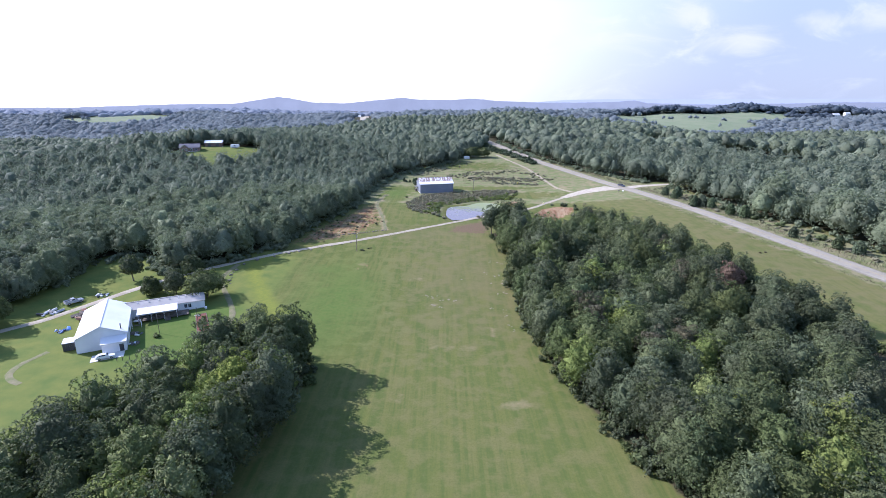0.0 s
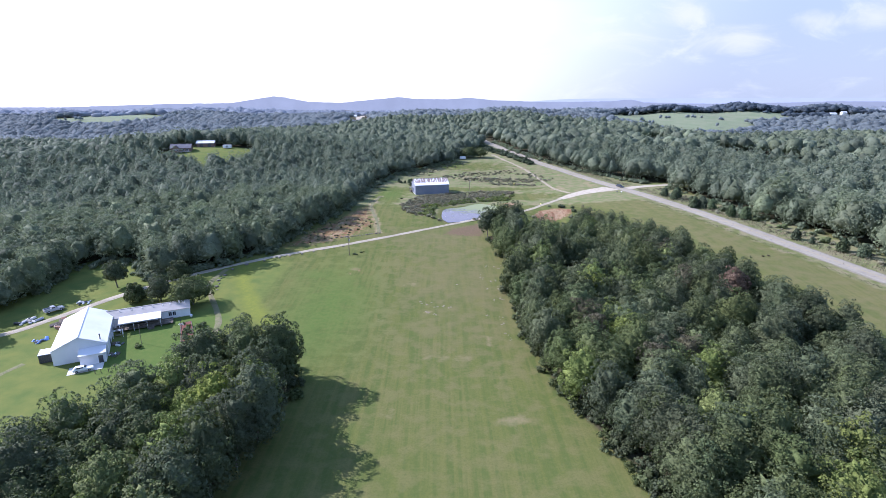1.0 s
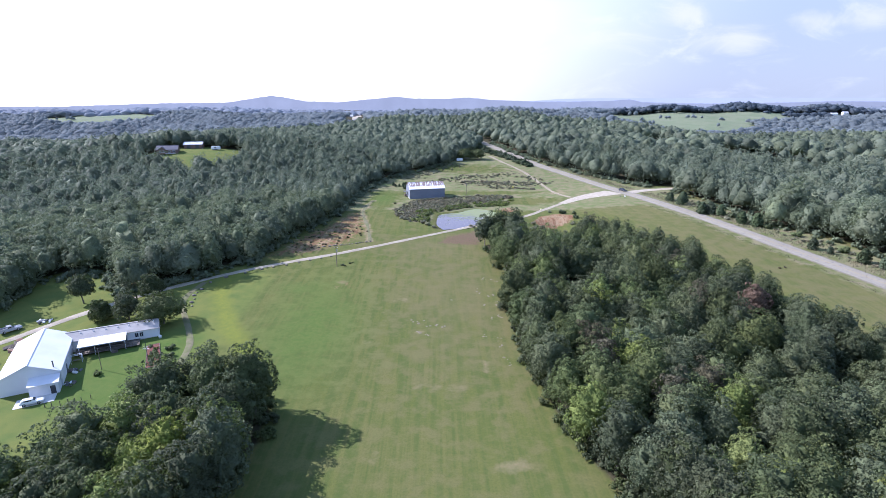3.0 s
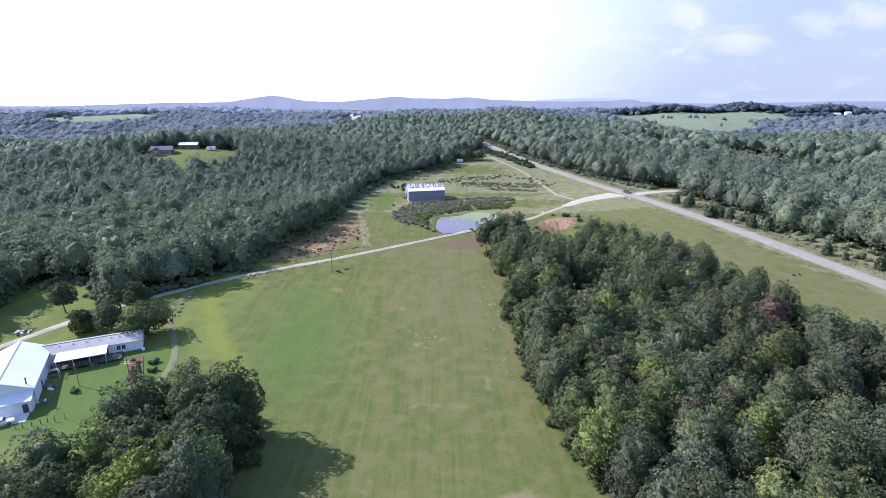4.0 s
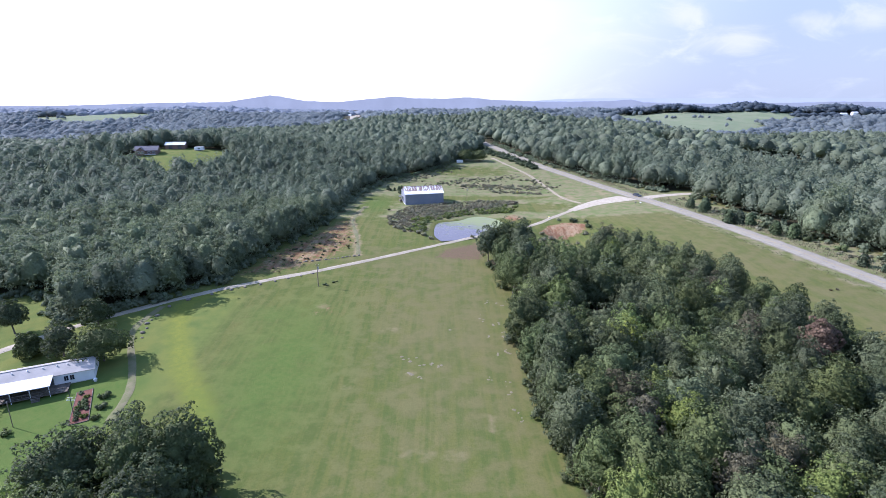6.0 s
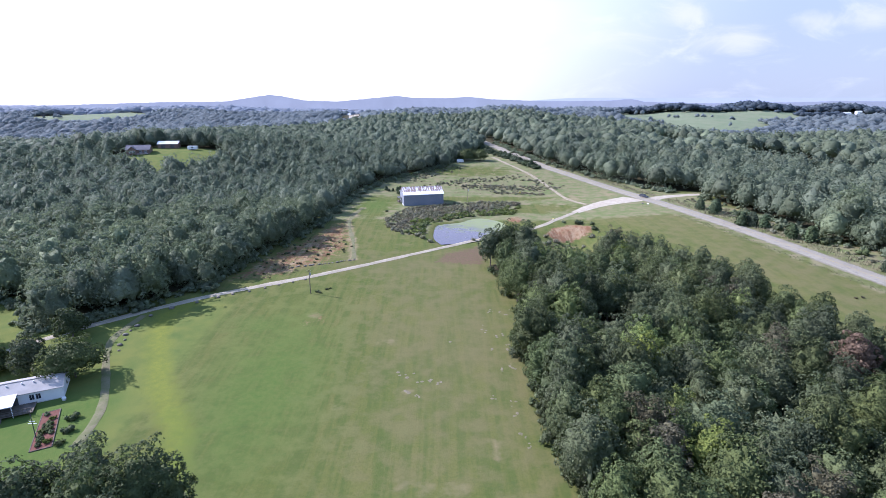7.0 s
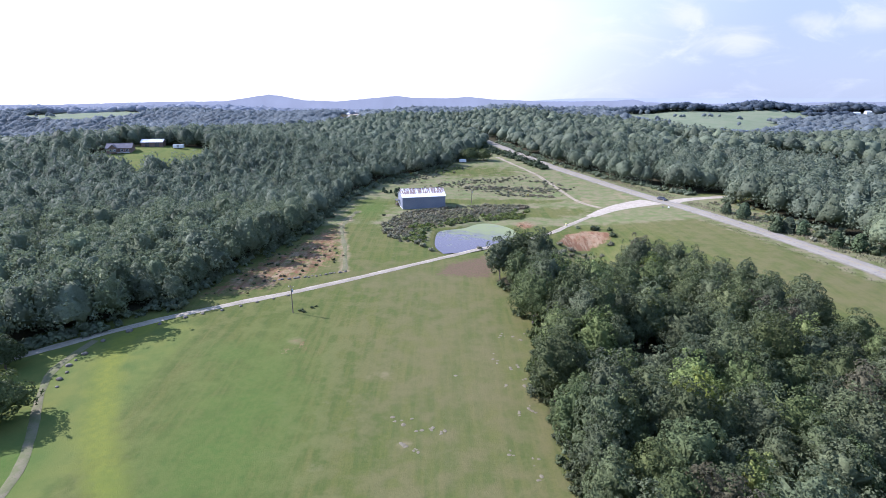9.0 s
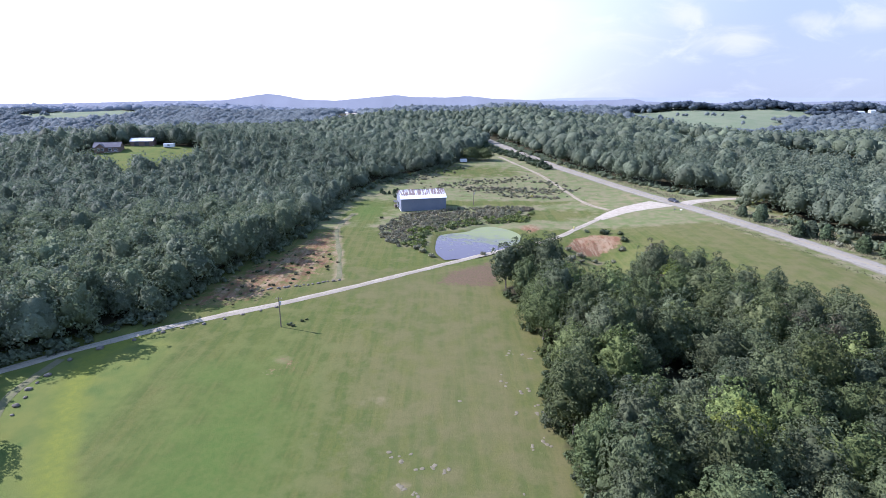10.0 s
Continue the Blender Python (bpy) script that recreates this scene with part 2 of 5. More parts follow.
# dark copy of the distant leaves: cloud shadow put into the colour
LEAF_CLOUD_SHADED = leaf_material("cloud_shaded_leaves", (0.055, 0.072, 0.088), (0.068, 0.086, 0.100), (0.06, 0.08, 0.08), 0.5, 0.2, 0.5)
LEAF_BRUSH = leaf_material("brush_leaves", (0.140, 0.162, 0.082), (0.198, 0.174, 0.118), (0.24, 0.22, 0.15))
BARK = two_tone("bark", (0.10, 0.085, 0.07), (0.17, 0.15, 0.13), 2.0, 0.9, 0.1, 14)




def ground_material():
    m, n, l, bs = material("meadow_ground", 0.95, 0.05)
    p = where(n)
    za = n.new("ShaderNodeVertexColor"); za.layer_name = "zone_a"
    zb = n.new("ShaderNodeVertexColor"); zb.layer_name = "zone_b"
    sa, sb = n.new("ShaderNodeSeparateColor"), n.new("ShaderNodeSeparateColor")
    l.new(za.outputs["Color"], sa.inputs["Color"])
    l.new(zb.outputs["Color"], sb.inputs["Color"])
    woods, bare, rough_g = (sa.outputs[k] for k in ("Red", "Green", "Blue"))
    zc = n.new("ShaderNodeVertexColor"); zc.layer_name = "zone_c"
    sc = n.new("ShaderNodeSeparateColor")
    l.new(zc.outputs["Color"], sc.inputs["Color"])
    lush, dry, tan = (sb.outputs[k] for k in ("Red", "Green", "Blue"))
    coarse, mid, fine, tuft = noise_node(n, l, 0.035, 4, p), noise_node(n, l, 0.22, 5, p), noise_node(n, l, 2.2, 6, p, 0.7), noise_node(n, l, 0.8, 6, p, 0.75)
    mp = n.new("ShaderNodeMapping")
    mp.inputs["Rotation"].default_value, mp.inputs["Scale"].default_value = (0, 0, radians(-8)), (0.75, 0.02, 1)
    l.new(p, mp.inputs["Vector"])
    swath = noise_node(n, l, 1.0, 3, mp.outputs["Vector"])
    grass = blend(n, l, span(n, l, coarse, 0.35, 0.65), (0.096, 0.112, 0.028), (0.130, 0.125, 0.042))
    grass = blend(n, l, span(n, l, swath, 0.40, 0.60, 0, 0.9), grass, (0.078, 0.101, 0.027))
    grass = blend(n, l, span(n, l, mid, 0.46, 0.64, 0, 0.7), grass, (0.144, 0.130, 0.052))
    grass = blend(n, l, span(n, l, fine, 0.45, 0.7, 0, 0.6), grass, (0.070, 0.088, 0.026))
    grass = blend(n, l, span(n, l, tuft, 0.5, 0.68, 0, 0.32), grass, (0.142, 0.136, 0.058))
    grass = blend(n, l, span(n, l, tuft, 0.46, 0.3, 0, 0.35), grass, (0.060, 0.092, 0.034))

    def over(base, mask, colour, lo=0.35, hi=0.65):
        edge = sums(n, l, "ADD", mask, span(n, l, mid, 0.25, 0.75, -0.25, 0.25))
        return blend(n, l, span(n, l, edge, lo, hi), base, colour)
    gm = n.new("ShaderNodeMapping")
    gm.inputs["Rotation"].default_value, gm.inputs["Scale"].default_value = (0, 0, radians(-10)), (0.5, 0.12, 0.12)
    l.new(p, gm.inputs["Vector"])
    gully = noise_node(n, l, 1.0, 5, gm.outputs["Vector"], 0.7)
    clay = blend(n, l, span(n, l, mid, 0.35, 0.65), (0.25, 0.142, 0.078), (0.28, 0.208, 0.128))
    clay = blend(n, l, span(n, l, gully, 0.44, 0.56, 0, 0.85), clay, (0.16, 0.080, 0.044))
    clay = blend(n, l, span(n, l, tuft, 0.54, 0.62, 0, 0.6), clay, (0.12, 0.105, 0.05))
    rough_col = blend(n, l, span(n, l, mid, 0.35, 0.65), (0.124, 0.150, 0.056), (0.195, 0.172, 0.095))
    col = over(grass, lush, blend(n, l, span(n, l, mid, 0.3, 0.7), (0.092, 0.126, 0.034), (0.146, 0.156, 0.042)), 0.15, 0.8)
    col = over(col, sc.outputs["Red"], blend(n, l, span(n, l, tuft, 0.35, 0.65), (0.168, 0.180, 0.034), (0.128, 0.152, 0.034)), 0.25, 0.95)
    col = over(col, sc.outputs["Green"], blend(n, l, span(n, l, tuft, 0.35, 0.65), (0.062, 0.112, 0.024), (0.090, 0.124, 0.030)), 0.12, 0.85)
    col = over(col, dry, (0.140, 0.124, 0.058), 0.2, 0.95)
    # far fields: haze put into the grass as a paler, bluer green
    col = over(col, za.outputs["Alpha"], blend(n, l, span(n, l, coarse, 0.4, 0.6), (0.150, 0.182, 0.105), (0.180, 0.198, 0.122)), 0.3, 0.7)
    col = over(col, rough_g, rough_col)
    col = over(col, tan, blend(n, l, span(n, l, fine, 0.35, 0.65), (0.22, 0.168, 0.095), (0.28, 0.225, 0.14)), 0.3, 0.8)
    torn = sums(n, l, "ADD", bare, span(n, l, noise_node(n, l, 0.55, 6, p, 0.75), 0.3, 0.7, -0.3, 0.3))
    col = blend(n, l, span(n, l, torn, 0.36, 0.62), col, clay)
    soil = blend(n, l, span(n, l, fine, 0.4, 0.65), (0.150, 0.100, 0.066), (0.100, 0.084, 0.044))
    dug = sums(n, l, "ADD", zb.outputs["Alpha"], span(n, l, noise_node(n, l, 0.7, 6, p, 0.75), 0.3, 0.7, -0.4, 0.4))
    col = blend(n, l, span(n, l, dug, 0.3, 0.8), col, soil)
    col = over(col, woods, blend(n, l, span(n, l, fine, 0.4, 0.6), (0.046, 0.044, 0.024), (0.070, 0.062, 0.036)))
    l.new(col, bs.inputs["Base Color"])
    bump(n, l, bs, sums(n, l, "ADD", noise_node(n, l, 5.0, 6, p, 0.75), sums(n, l, "MULTIPLY", mid, 2.0)), 0.7, 0.12)
    return m


GROUND = ground_material()
ASPHALT = two_tone("asphalt", (0.245, 0.220, 0.170), (0.285, 0.257, 0.200), 0.15, 0.95, 0.05, 9, (0.17, 0.16, 0.15), (0.2, 0.01))
GRAVEL = two_tone("pale_gravel", (0.33, 0.285, 0.215), (0.42, 0.37, 0.285), 0.5, 0.95, 0.1, 11, (0.22, 0.205, 0.16), (0.5, 0.03))
DRIVE_GRAVEL = two_tone("drive_gravel", (0.29, 0.25, 0.185), (0.37, 0.325, 0.245), 0.3, 0.95, 0.1, 11, (0.19, 0.175, 0.13), (0.5, 0.03))
SHOULDER = two_tone("shoulder_gravel", (0.24, 0.215, 0.17), (0.16, 0.15, 0.095), 0.4, 0.95, 0.1, 11, (0.13, 0.125, 0.07), (0.5, 0.03))
FAINT_DIRT = two_tone("grassy_dirt", (0.20, 0.175, 0.105), (0.13, 0.14, 0.06), 0.35, 0.95, 0.1, 9, (0.10, 0.125, 0.045), (0.5, 0.04))
TRACK_DIRT = two_tone("lawn_track_dirt", (0.178, 0.158, 0.095), (0.125, 0.134, 0.058), 0.5, 0.95, 0.1, 9, (0.12, 0.13, 0.055), (0.5, 0.04))
DIRT = two_tone("track_dirt", (0.24, 0.20, 0.13), (0.33, 0.28, 0.20), 0.6, 0.95, 0.1, 9, (0.13, 0.14, 0.06), (0.5, 0.04))


# ---- making things ----
def link_mesh(name, verts, faces, mat, parent=None, label="", smooth=False):
    me = bpy.data.meshes.new(name)
    me.from_pydata(verts, [], faces)
    me.materials.append(mat)
    if smooth:
        me.polygons.foreach_set("use_smooth", [True] * len(me.polygons))
    ob = new(name, me)
    ob.parent = parent
    return tagged(ob, label)


def foliage_mesh(name, tpl, mat, tones=None):
    """A mesh from foliage (corners, triangles), with a tone for each corner's tree."""
    v, tri = tpl
    me = bpy.data.meshes.new(name)
    me.vertices.add(len(v))
    me.vertices.foreach_set("co", np.ascontiguousarray(v, np.float32).ravel())
    me.loops.add(tri.size)
    me.loops.foreach_set("vertex_index", np.ascontiguousarray(tri, np.int32).ravel())
    starts = np.arange(0, tri.size, 3, dtype=np.int32)
    me.polygons.add(len(starts))
    me.polygons.foreach_set("loop_start", starts)
    me.update(calc_edges=True)
    if tones is not None:
        me.attributes.new("tree_tone", "FLOAT", "POINT").data.foreach_set("value", np.ascontiguousarray(tones, np.float32))
    me.materials.append(mat)
    return me


def part(name, bm, mat, parent, label=""):
    me = bpy.data.meshes.new(name)
    bm.to_mesh(me)
    bm.free()
    me.materials.append(mat)
    ob = new(name, me)
    ob.parent = parent
    return tagged(ob, label)


def base(name, m, label, category, group=""):
    ob = new(name)
    ob.empty_display_size = 0.5
    ob.matrix_basis = m
    return tagged(ob, label, category, group)


# ---- trees ----
def leaf_quads(rng, points, normals, size, loose=0.28):
    """Ragged leaf sprays facing about along their normals."""
    n = len(points)
    d = normals + np.array([-0.12, 0, 0.22]) + rng.normal(0, loose, (n, 3))
    d /= np.linalg.norm(d, axis=1, keepdims=True)
    a = np.cross(d, rng.normal(0, 1, (n, 3)))
    a /= np.linalg.norm(a, axis=1, keepdims=True)
    b = np.cross(d, a)
    s = (size * rng.uniform(0.6, 1.3, n))[:, None]
    u, w = a * s * 0.62, b * s * rng.uniform(0.4, 0.7, (n, 1))
    k = d * s * 0.15
    return np.stack([points - u - k, points + u * 0.7 - w * 0.8 - k, points + u * 0.3 + w + k], 1)


def ico(level):
    bm = bmesh.new()
    bmesh.ops.create_icosphere(bm, subdivisions=level, radius=1.0)
    v, f = np.array([x.co[:] for x in bm.verts]), np.array([[x.index for x in fc.verts] for fc in bm.faces])
    bm.free()
    return v, f


ICO = {k: ico(k) for k in (1, 2, 3, 4)}


def crown(rng, count, size, radius=4.3, height=9.5, bottom=3.2, lobes=46, level=1, core=0.74, point=0.5, loose=0.28):
    """A domed broadleaf crown: many uneven lobes, and leaf sprays over them."""
    ang = rng.uniform(0, 2 * np.pi, lobes) + np.arange(lobes) * 2.4
    lift = np.clip(np.linspace(0.04, 1.0, lobes) ** 0.9 + rng.normal(0, 0.05, lobes), 0.02, 1.0)
    out = radius * 0.76 * np.sqrt(np.clip(1 - (lift * 1.02 - 0.18) ** 2, 0.02, 1)) * rng.uniform(0.6, 1.1, lobes) * (1 - point * lift ** (3.5 - 3 * point))
    c = np.stack([out * np.cos(ang), out * np.sin(ang), bottom + 1.2 + lift * (height - 2.2)], 1)
    r = rng.uniform(0.25, 0.50, lobes) * radius * (1.05 - 0.25 * lift) * (17 / lobes) ** 0.33
    squash = np.array([1, 1, 0.88])
    sv, sf = ICO[level]
    lv, lf = [], []
    for cc, rr in zip(c, r):
        bumpy = 1 + rng.normal(0, 0.16, (len(sv), 1))
        lv.append(cc + sv * bumpy * rr * core * squash)
        lf.append(sf + len(sv) * len(lf))
    k = rng.choice(lobes, count, p=r ** 2 / (r ** 2).sum())
    d = rng.normal(0, 1, (count, 3)) + np.array([0, 0, 0.35])
    d /= np.linalg.norm(d, axis=1, keepdims=True)
    p = c[k] + d * r[k][:, None] * rng.uniform(0.80, 1.16, (count, 1)) * squash
    hidden = np.zeros(count, bool)
    for cc, rr in zip(c, r):
        hidden |= np.linalg.norm((p - cc) / squash, axis=1) < 0.72 * rr
    q = leaf_quads(rng, p[~hidden], d[~hidden], size, loose).reshape(-1, 3)
    lv = np.concatenate(lv)
    return np.concatenate([lv, q]), np.concatenate(lf + [np.arange(len(q)).reshape(-1, 3) + len(lv)])


def dome(rng, count, size, radius=4.6, height=14.0, bottom=2.4, lobes=78, level=4, puff=0.235, loose=0.32, narrow=0.15, core=0.72, rugged=0.07, wild=0.17):
    """A rounded, billowing broadleaf crown: lobes spread over an uneven dome, one closed surface through them, and leaf sprays over it."""
    i = np.arange(lobes) + 0.5
    up = 1 - 1.7 * i / lobes
    ang = i * 2.39996 + rng.uniform(0, 6.28)
    ph = rng.uniform(0, 6.28, 3)
    ways = np.stack([np.sqrt(1 - up ** 2) * np.cos(ang), np.sqrt(1 - up ** 2) * np.sin(ang), up], 1)
    grow = 1 + 0.13 * np.sin(2 * ang + ph[0]) + 0.11 * np.sin(3 * ang + ph[1] + 3 * up) + rng.normal(0, wild, lobes)
    tall = height - bottom
    r = puff * radius * rng.uniform(0.55, 1.4, lobes)
    side = radius * (1 - narrow * np.clip(up, 0, 1))
    semi = np.stack([side, side, np.where(up > 0, 0.60, 0.42) * tall], 1)
    c = ways * (semi - 0.8 * r[:, None]) * grow[:, None]
    sv, sf = ICO[level]
    stretch = np.array([1, 1, 0.5 * tall / radius])
    sd = sv * stretch
    sd = sd / np.linalg.norm(sd, axis=1, keepdims=True)
    b = sd @ c.T
    disc = b ** 2 - (c ** 2).sum(1) + r ** 2
    reach = np.maximum(np.where(disc > 0, b + np.sqrt(np.maximum(disc, 0)), 0).max(1), 0.5 * radius)
    inner = sd * (core * reach * (1 + rng.normal(0, rugged, len(sd))))[:, None]
    sf = sf[sv[sf].mean(1)[:, 2] > -0.7]
    k = rng.choice(lobes, int(count * 2.2), p=r ** 2 / (r ** 2).sum())
    d = rng.normal(0, 1, (len(k), 3)) + 0.9 * ways[k] + np.array([0, 0, 0.2])
    d /= np.linalg.norm(d, axis=1, keepdims=True)
    p = c[k] + d * (r[k] * rng.uniform(0.84, 1.14, len(k)))[:, None]
    hidden = np.zeros(len(k), bool)
    for cc, rr in zip(c, r):
        hidden |= ((p - cc) ** 2).sum(1) < (0.82 * rr) ** 2
    p, d, w = p[~hidden][:count], d[~hidden][:count], ways[k][~hidden][:count]
    q = leaf_quads(rng, p, d + 0.15 * w, size, loose).reshape(-1, 3)
    v = np.concatenate([inner, q]) + np.array([0, 0, bottom + 0.42 * tall])
    return v, np.concatenate([sf, np.arange(len(q)).reshape(-1, 3) + len(inner)])


def trunk_mesh(rng, height, radius, limbs=6):
    bm = bmesh.new()

    def limb(p0, p1, r0, r1, seg=6):
        d = (p1 - p0)
        q = d.to_track_quat("Z", "Y").to_matrix()
        rings = []
        for t in (0.0, 0.5, 1.0):
            mid = p0 + d * t + (Vector((rng.normal(0, .06), rng.normal(0, .06), 0)) * d.length * (t == 0.5))
            rr = r0 + (r1 - r0) * t
            rings.append([bm.verts.new(mid + q @ Vector((rr * math.cos(2 * math.pi * i / seg), rr * math.sin(2 * math.pi * i / seg), 0))) for i in range(seg)])
        for u, v in zip(rings, rings[1:]):
            for i in range(seg):
                bm.faces.new((u[i], u[(i + 1) % seg], v[(i + 1) % seg], v[i]))
    top = Vector((rng.normal(0, .3), rng.normal(0, .3), height * 0.62))
    limb(Vector((0, 0, -0.4)), top, radius, radius * 0.45, 8)
    for i in range(limbs):
        a = 2 * math.pi * (i + rng.uniform(0, .6)) / limbs
        s = top * rng.uniform(0.4, 0.95)
        limb(s, s + Vector((math.cos(a) * height * 0.22, math.sin(a) * height * 0.22, height * rng.uniform(0.16, 0.3))), radius * 0.38, radius * 0.1, 5)
    return bm


def broadleaf(name, seed, mat, count, size, radius, height, bottom, label):
    rng = np.random.default_rng(seed)
    t = base(name, Matrix(), label, "tree")
    part("trunk", trunk_mesh(rng, height, 0.24), BARK, t)
    c = new("crown", foliage_mesh("crown", dome(rng, count, size, radius, height, bottom), mat))
    c.parent = t
    return t


def scatter(poly, spacing, seed, jitter=0.36):
    """Random but evenly spread places in a polygon."""
    rng = np.random.default_rng(seed)
    xs, ys = [p[0] for p in poly], [p[1] for p in poly]
    gx, gy = np.meshgrid(np.arange(min(xs), max(xs), spacing), np.arange(min(ys), max(ys), spacing * 0.87))
    gx = gx + (np.arange(gx.shape[0]) % 2)[:, None] * spacing / 2
    gx, gy = gx + rng.uniform(-jitter, jitter, gx.shape) * spacing, gy + rng.uniform(-jitter, jitter, gx.shape) * spacing
    gx, gy = gx.ravel(), gy.ravel()
    ok = inside(poly, gx, gy)
    return gx[ok], gy[ok]


def stand(x, y, turn=0.0, size=1.0, tall=1.0, sink=0.0):
    """A pose on the ground, turned about the upright and scaled."""
    return Matrix.Translation((x, y, ground_at(x, y) - sink)) @ Matrix.Rotation(turn, 4, "Z") @ Matrix.Diagonal((size, size, size * tall, 1))

# ---- ground ----
def axis_steps(lo, hi, step, far_lo, far_hi, grow=1.13):
    mid = list(np.arange(lo, hi + step / 2, step))
    left, right, s = [], [], step
    v = lo
    while v > far_lo:
        s *= grow
        v -= s
        left.append(max(v, far_lo))
    v, s = hi, step
    while v < far_hi:
        s *= grow
        v += s
        right.append(min(v, far_hi))
    return np.array(left[::-1] + mid + right)


def build_ground():
    xs, ys = axis_steps(-130, 190, 2.0, -4800, 4800), axis_steps(40, 440, 2.0, -600, 4900)
    gx, gy = np.meshgrid(xs, ys)
    z = land(gx, gy)
    pond = soft_in(POND, gx, gy, 3.0)
    z = np.where(pond > 0.02, z * (1 - pond) + (6.1 - 1.2) * pond, z)
    rng = np.random.default_rng(4)
    z = z + rng.normal(0, 0.006, z.shape)
    v = np.stack([gx, gy, z], -1).reshape(-1, 3)
    nx, ny = len(xs), len(ys)
    i = (np.arange(ny - 1)[:, None] * nx + np.arange(nx - 1)).ravel()
    f = np.stack([i, i + 1, i + 1 + nx, i + nx], 1)
    me = bpy.data.meshes.new("ground")
    me.from_pydata(v.tolist(), [], f.tolist())
    me.polygons.foreach_set("use_smooth", [True] * len(me.polygons))
    me.materials.append(GROUND)
    x, y = gx.ravel(), gy.ravel()
    open_l = soft_in(OPEN_LAND, x, y, 2.5)
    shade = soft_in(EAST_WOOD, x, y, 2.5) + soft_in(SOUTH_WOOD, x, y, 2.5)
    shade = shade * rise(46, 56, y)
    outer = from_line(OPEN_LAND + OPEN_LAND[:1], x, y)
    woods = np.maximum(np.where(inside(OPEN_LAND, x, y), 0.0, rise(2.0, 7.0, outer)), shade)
    far_open = soft_in(KNOLL_LAWN, x, y, 3.0)
    for cx, cy, sx, sy in FAR_FIELDS:
        far_open = np.maximum(far_open, (((x - cx) / sx) ** 2 + ((y - cy) / sy) ** 2 < 1) * 1.0)
    woods = woods * (1 - far_open)
    hazed_field = far_open * (y > 450)
    bare = np.maximum(soft_in(BANK, x, y, 6.0) * 0.55, 0.85 * soft_in(CLAY, x, y, 3.0))
    soil = np.maximum(0.85 * soft_in(SOIL, x, y, 3.0), 0.6 * swell(x, y, 48, 255, 5, 5))
    bare = np.maximum(bare, np.maximum(0.75 * swell(x, y, 39, 294, 5, 8), 0.42 * swell(x, y, -30, 189, 4, 7)))
    meadow = rise(284, 300, y) * open_l * (1 - 0.9 * swell(x, y, 50, 318, 34, 14)) * (1 - 0.9 * swell(x, y, -30, 320, 13, 30)) * (1 - 0.95 * swell(x, y, 20, 343, 60, 7)) * (1 - 0.8 * swell(x, y, 25, 418, 40, 22))
    verge = rise(14, 8, from_line(HIGHWAY, x, y)) * 0.55
    rough_g = np.maximum(np.maximum(meadow, soft_in(BRUSH, x, y, 3)), verge)
    rough_g = np.maximum(rough_g, rise(3, 12, (x - np.interp(y, [p[1] for p in HIGHWAY], [p[0] for p in HIGHWAY]))) * open_l)
    lawn = rise(-50, -62, x) * rise(215, 190, y) * rise(70, 100, y)
    lush = np.maximum(lawn, np.maximum(0.9 * soft_in(KNOLL_LAWN, x, y, 3.0), far_open * 0.1))
    lush = np.maximum(lush, 0.4 * swell(x, y, -38, 165, 24, 55))
    yellow = 1.0 * np.exp(-(from_line(STRIP, x, y) / 3.4) ** 2)
    emerald = np.maximum(0.5 * swell(x, y, -42, 186, 14, 8), np.maximum(0.62 * swell(x, y, -34, 158, 15, 38), 0.7 * rise(-58, -66, x) * rise(-90, -84, x) * rise(160, 152, y) * rise(112, 124, y)))
    emerald = np.maximum(emerald, 0.6 * swell(x, y, -30, 325, 12, 24))
    # dry patches; the far_open share only pales far fields as haze would
    dry = 0.2 * far_open + 0.55 * swell(x, y, 8, 185, 30, 75) + 0.35 * swell(x, y, -20, 232, 30, 14)
    dry = dry + 0.5 * rise(55, 25, from_line(HIGHWAY, x, y)) * (y < 330)
    tan = np.maximum(0.7 * rise(3.0, 0.6, from_line(BANK_TRACK, x, y)), 0.48 * swell(x, y, 15.5, 101.5, 4.5, 4.5))
    for spot in ((-17, 168, 5, 2.5, 0.4), (-8, 177, 7, 2, 0.4), (-29, 192, 5, 4, 0.4), (-18, 151, 5, 2, 0.42), (-3, 155.5, 2.5, 1.5, 0.5), (18, 164, 1.5, 1.5, 0.5), (14, 137, 2, 8, 0.4), (-8, 104, 5, 4, 0.36), (78, 338, 7, 13, 0.62), (98, 350, 4, 17, 0.62), (18, 379, 22, 5, 0.5), (46, 366, 9, 5, 0.5), (66, 408, 8, 12, 0.5), (87, 386, 5, 10, 0.5), (26, 134, 2, 9, 0.5), (2, 128, 12, 4, 0.36), (56, 261, 6, 4, 0.6)):
        tan = np.maximum(tan, spot[4] * swell(x, y, *spot[:4]))
    for name, chans in (("zone_a", (woods, bare, rough_g, 0.8 * hazed_field)), ("zone_b", (lush, dry, tan, soil)), ("zone_c", (yellow, emerald, 0 * x, 0 * x))):
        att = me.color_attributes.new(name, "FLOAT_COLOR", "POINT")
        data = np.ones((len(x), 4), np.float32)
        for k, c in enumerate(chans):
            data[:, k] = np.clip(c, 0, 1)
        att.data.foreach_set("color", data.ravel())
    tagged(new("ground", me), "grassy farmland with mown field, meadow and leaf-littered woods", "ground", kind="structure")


LOOP = [(-104, 126), (-107, 119), (-105, 113), (-99, 110)]
FAR_ROAD = [(-124, 860), (-152, 1040), (-178, 1200), (-190, 1350), (-212, 1500)]
PAINT_WHITE = two_tone("worn_white_paint", (0.33, 0.32, 0.30), (0.27, 0.255, 0.24), 0.8, 0.8, 0.1)
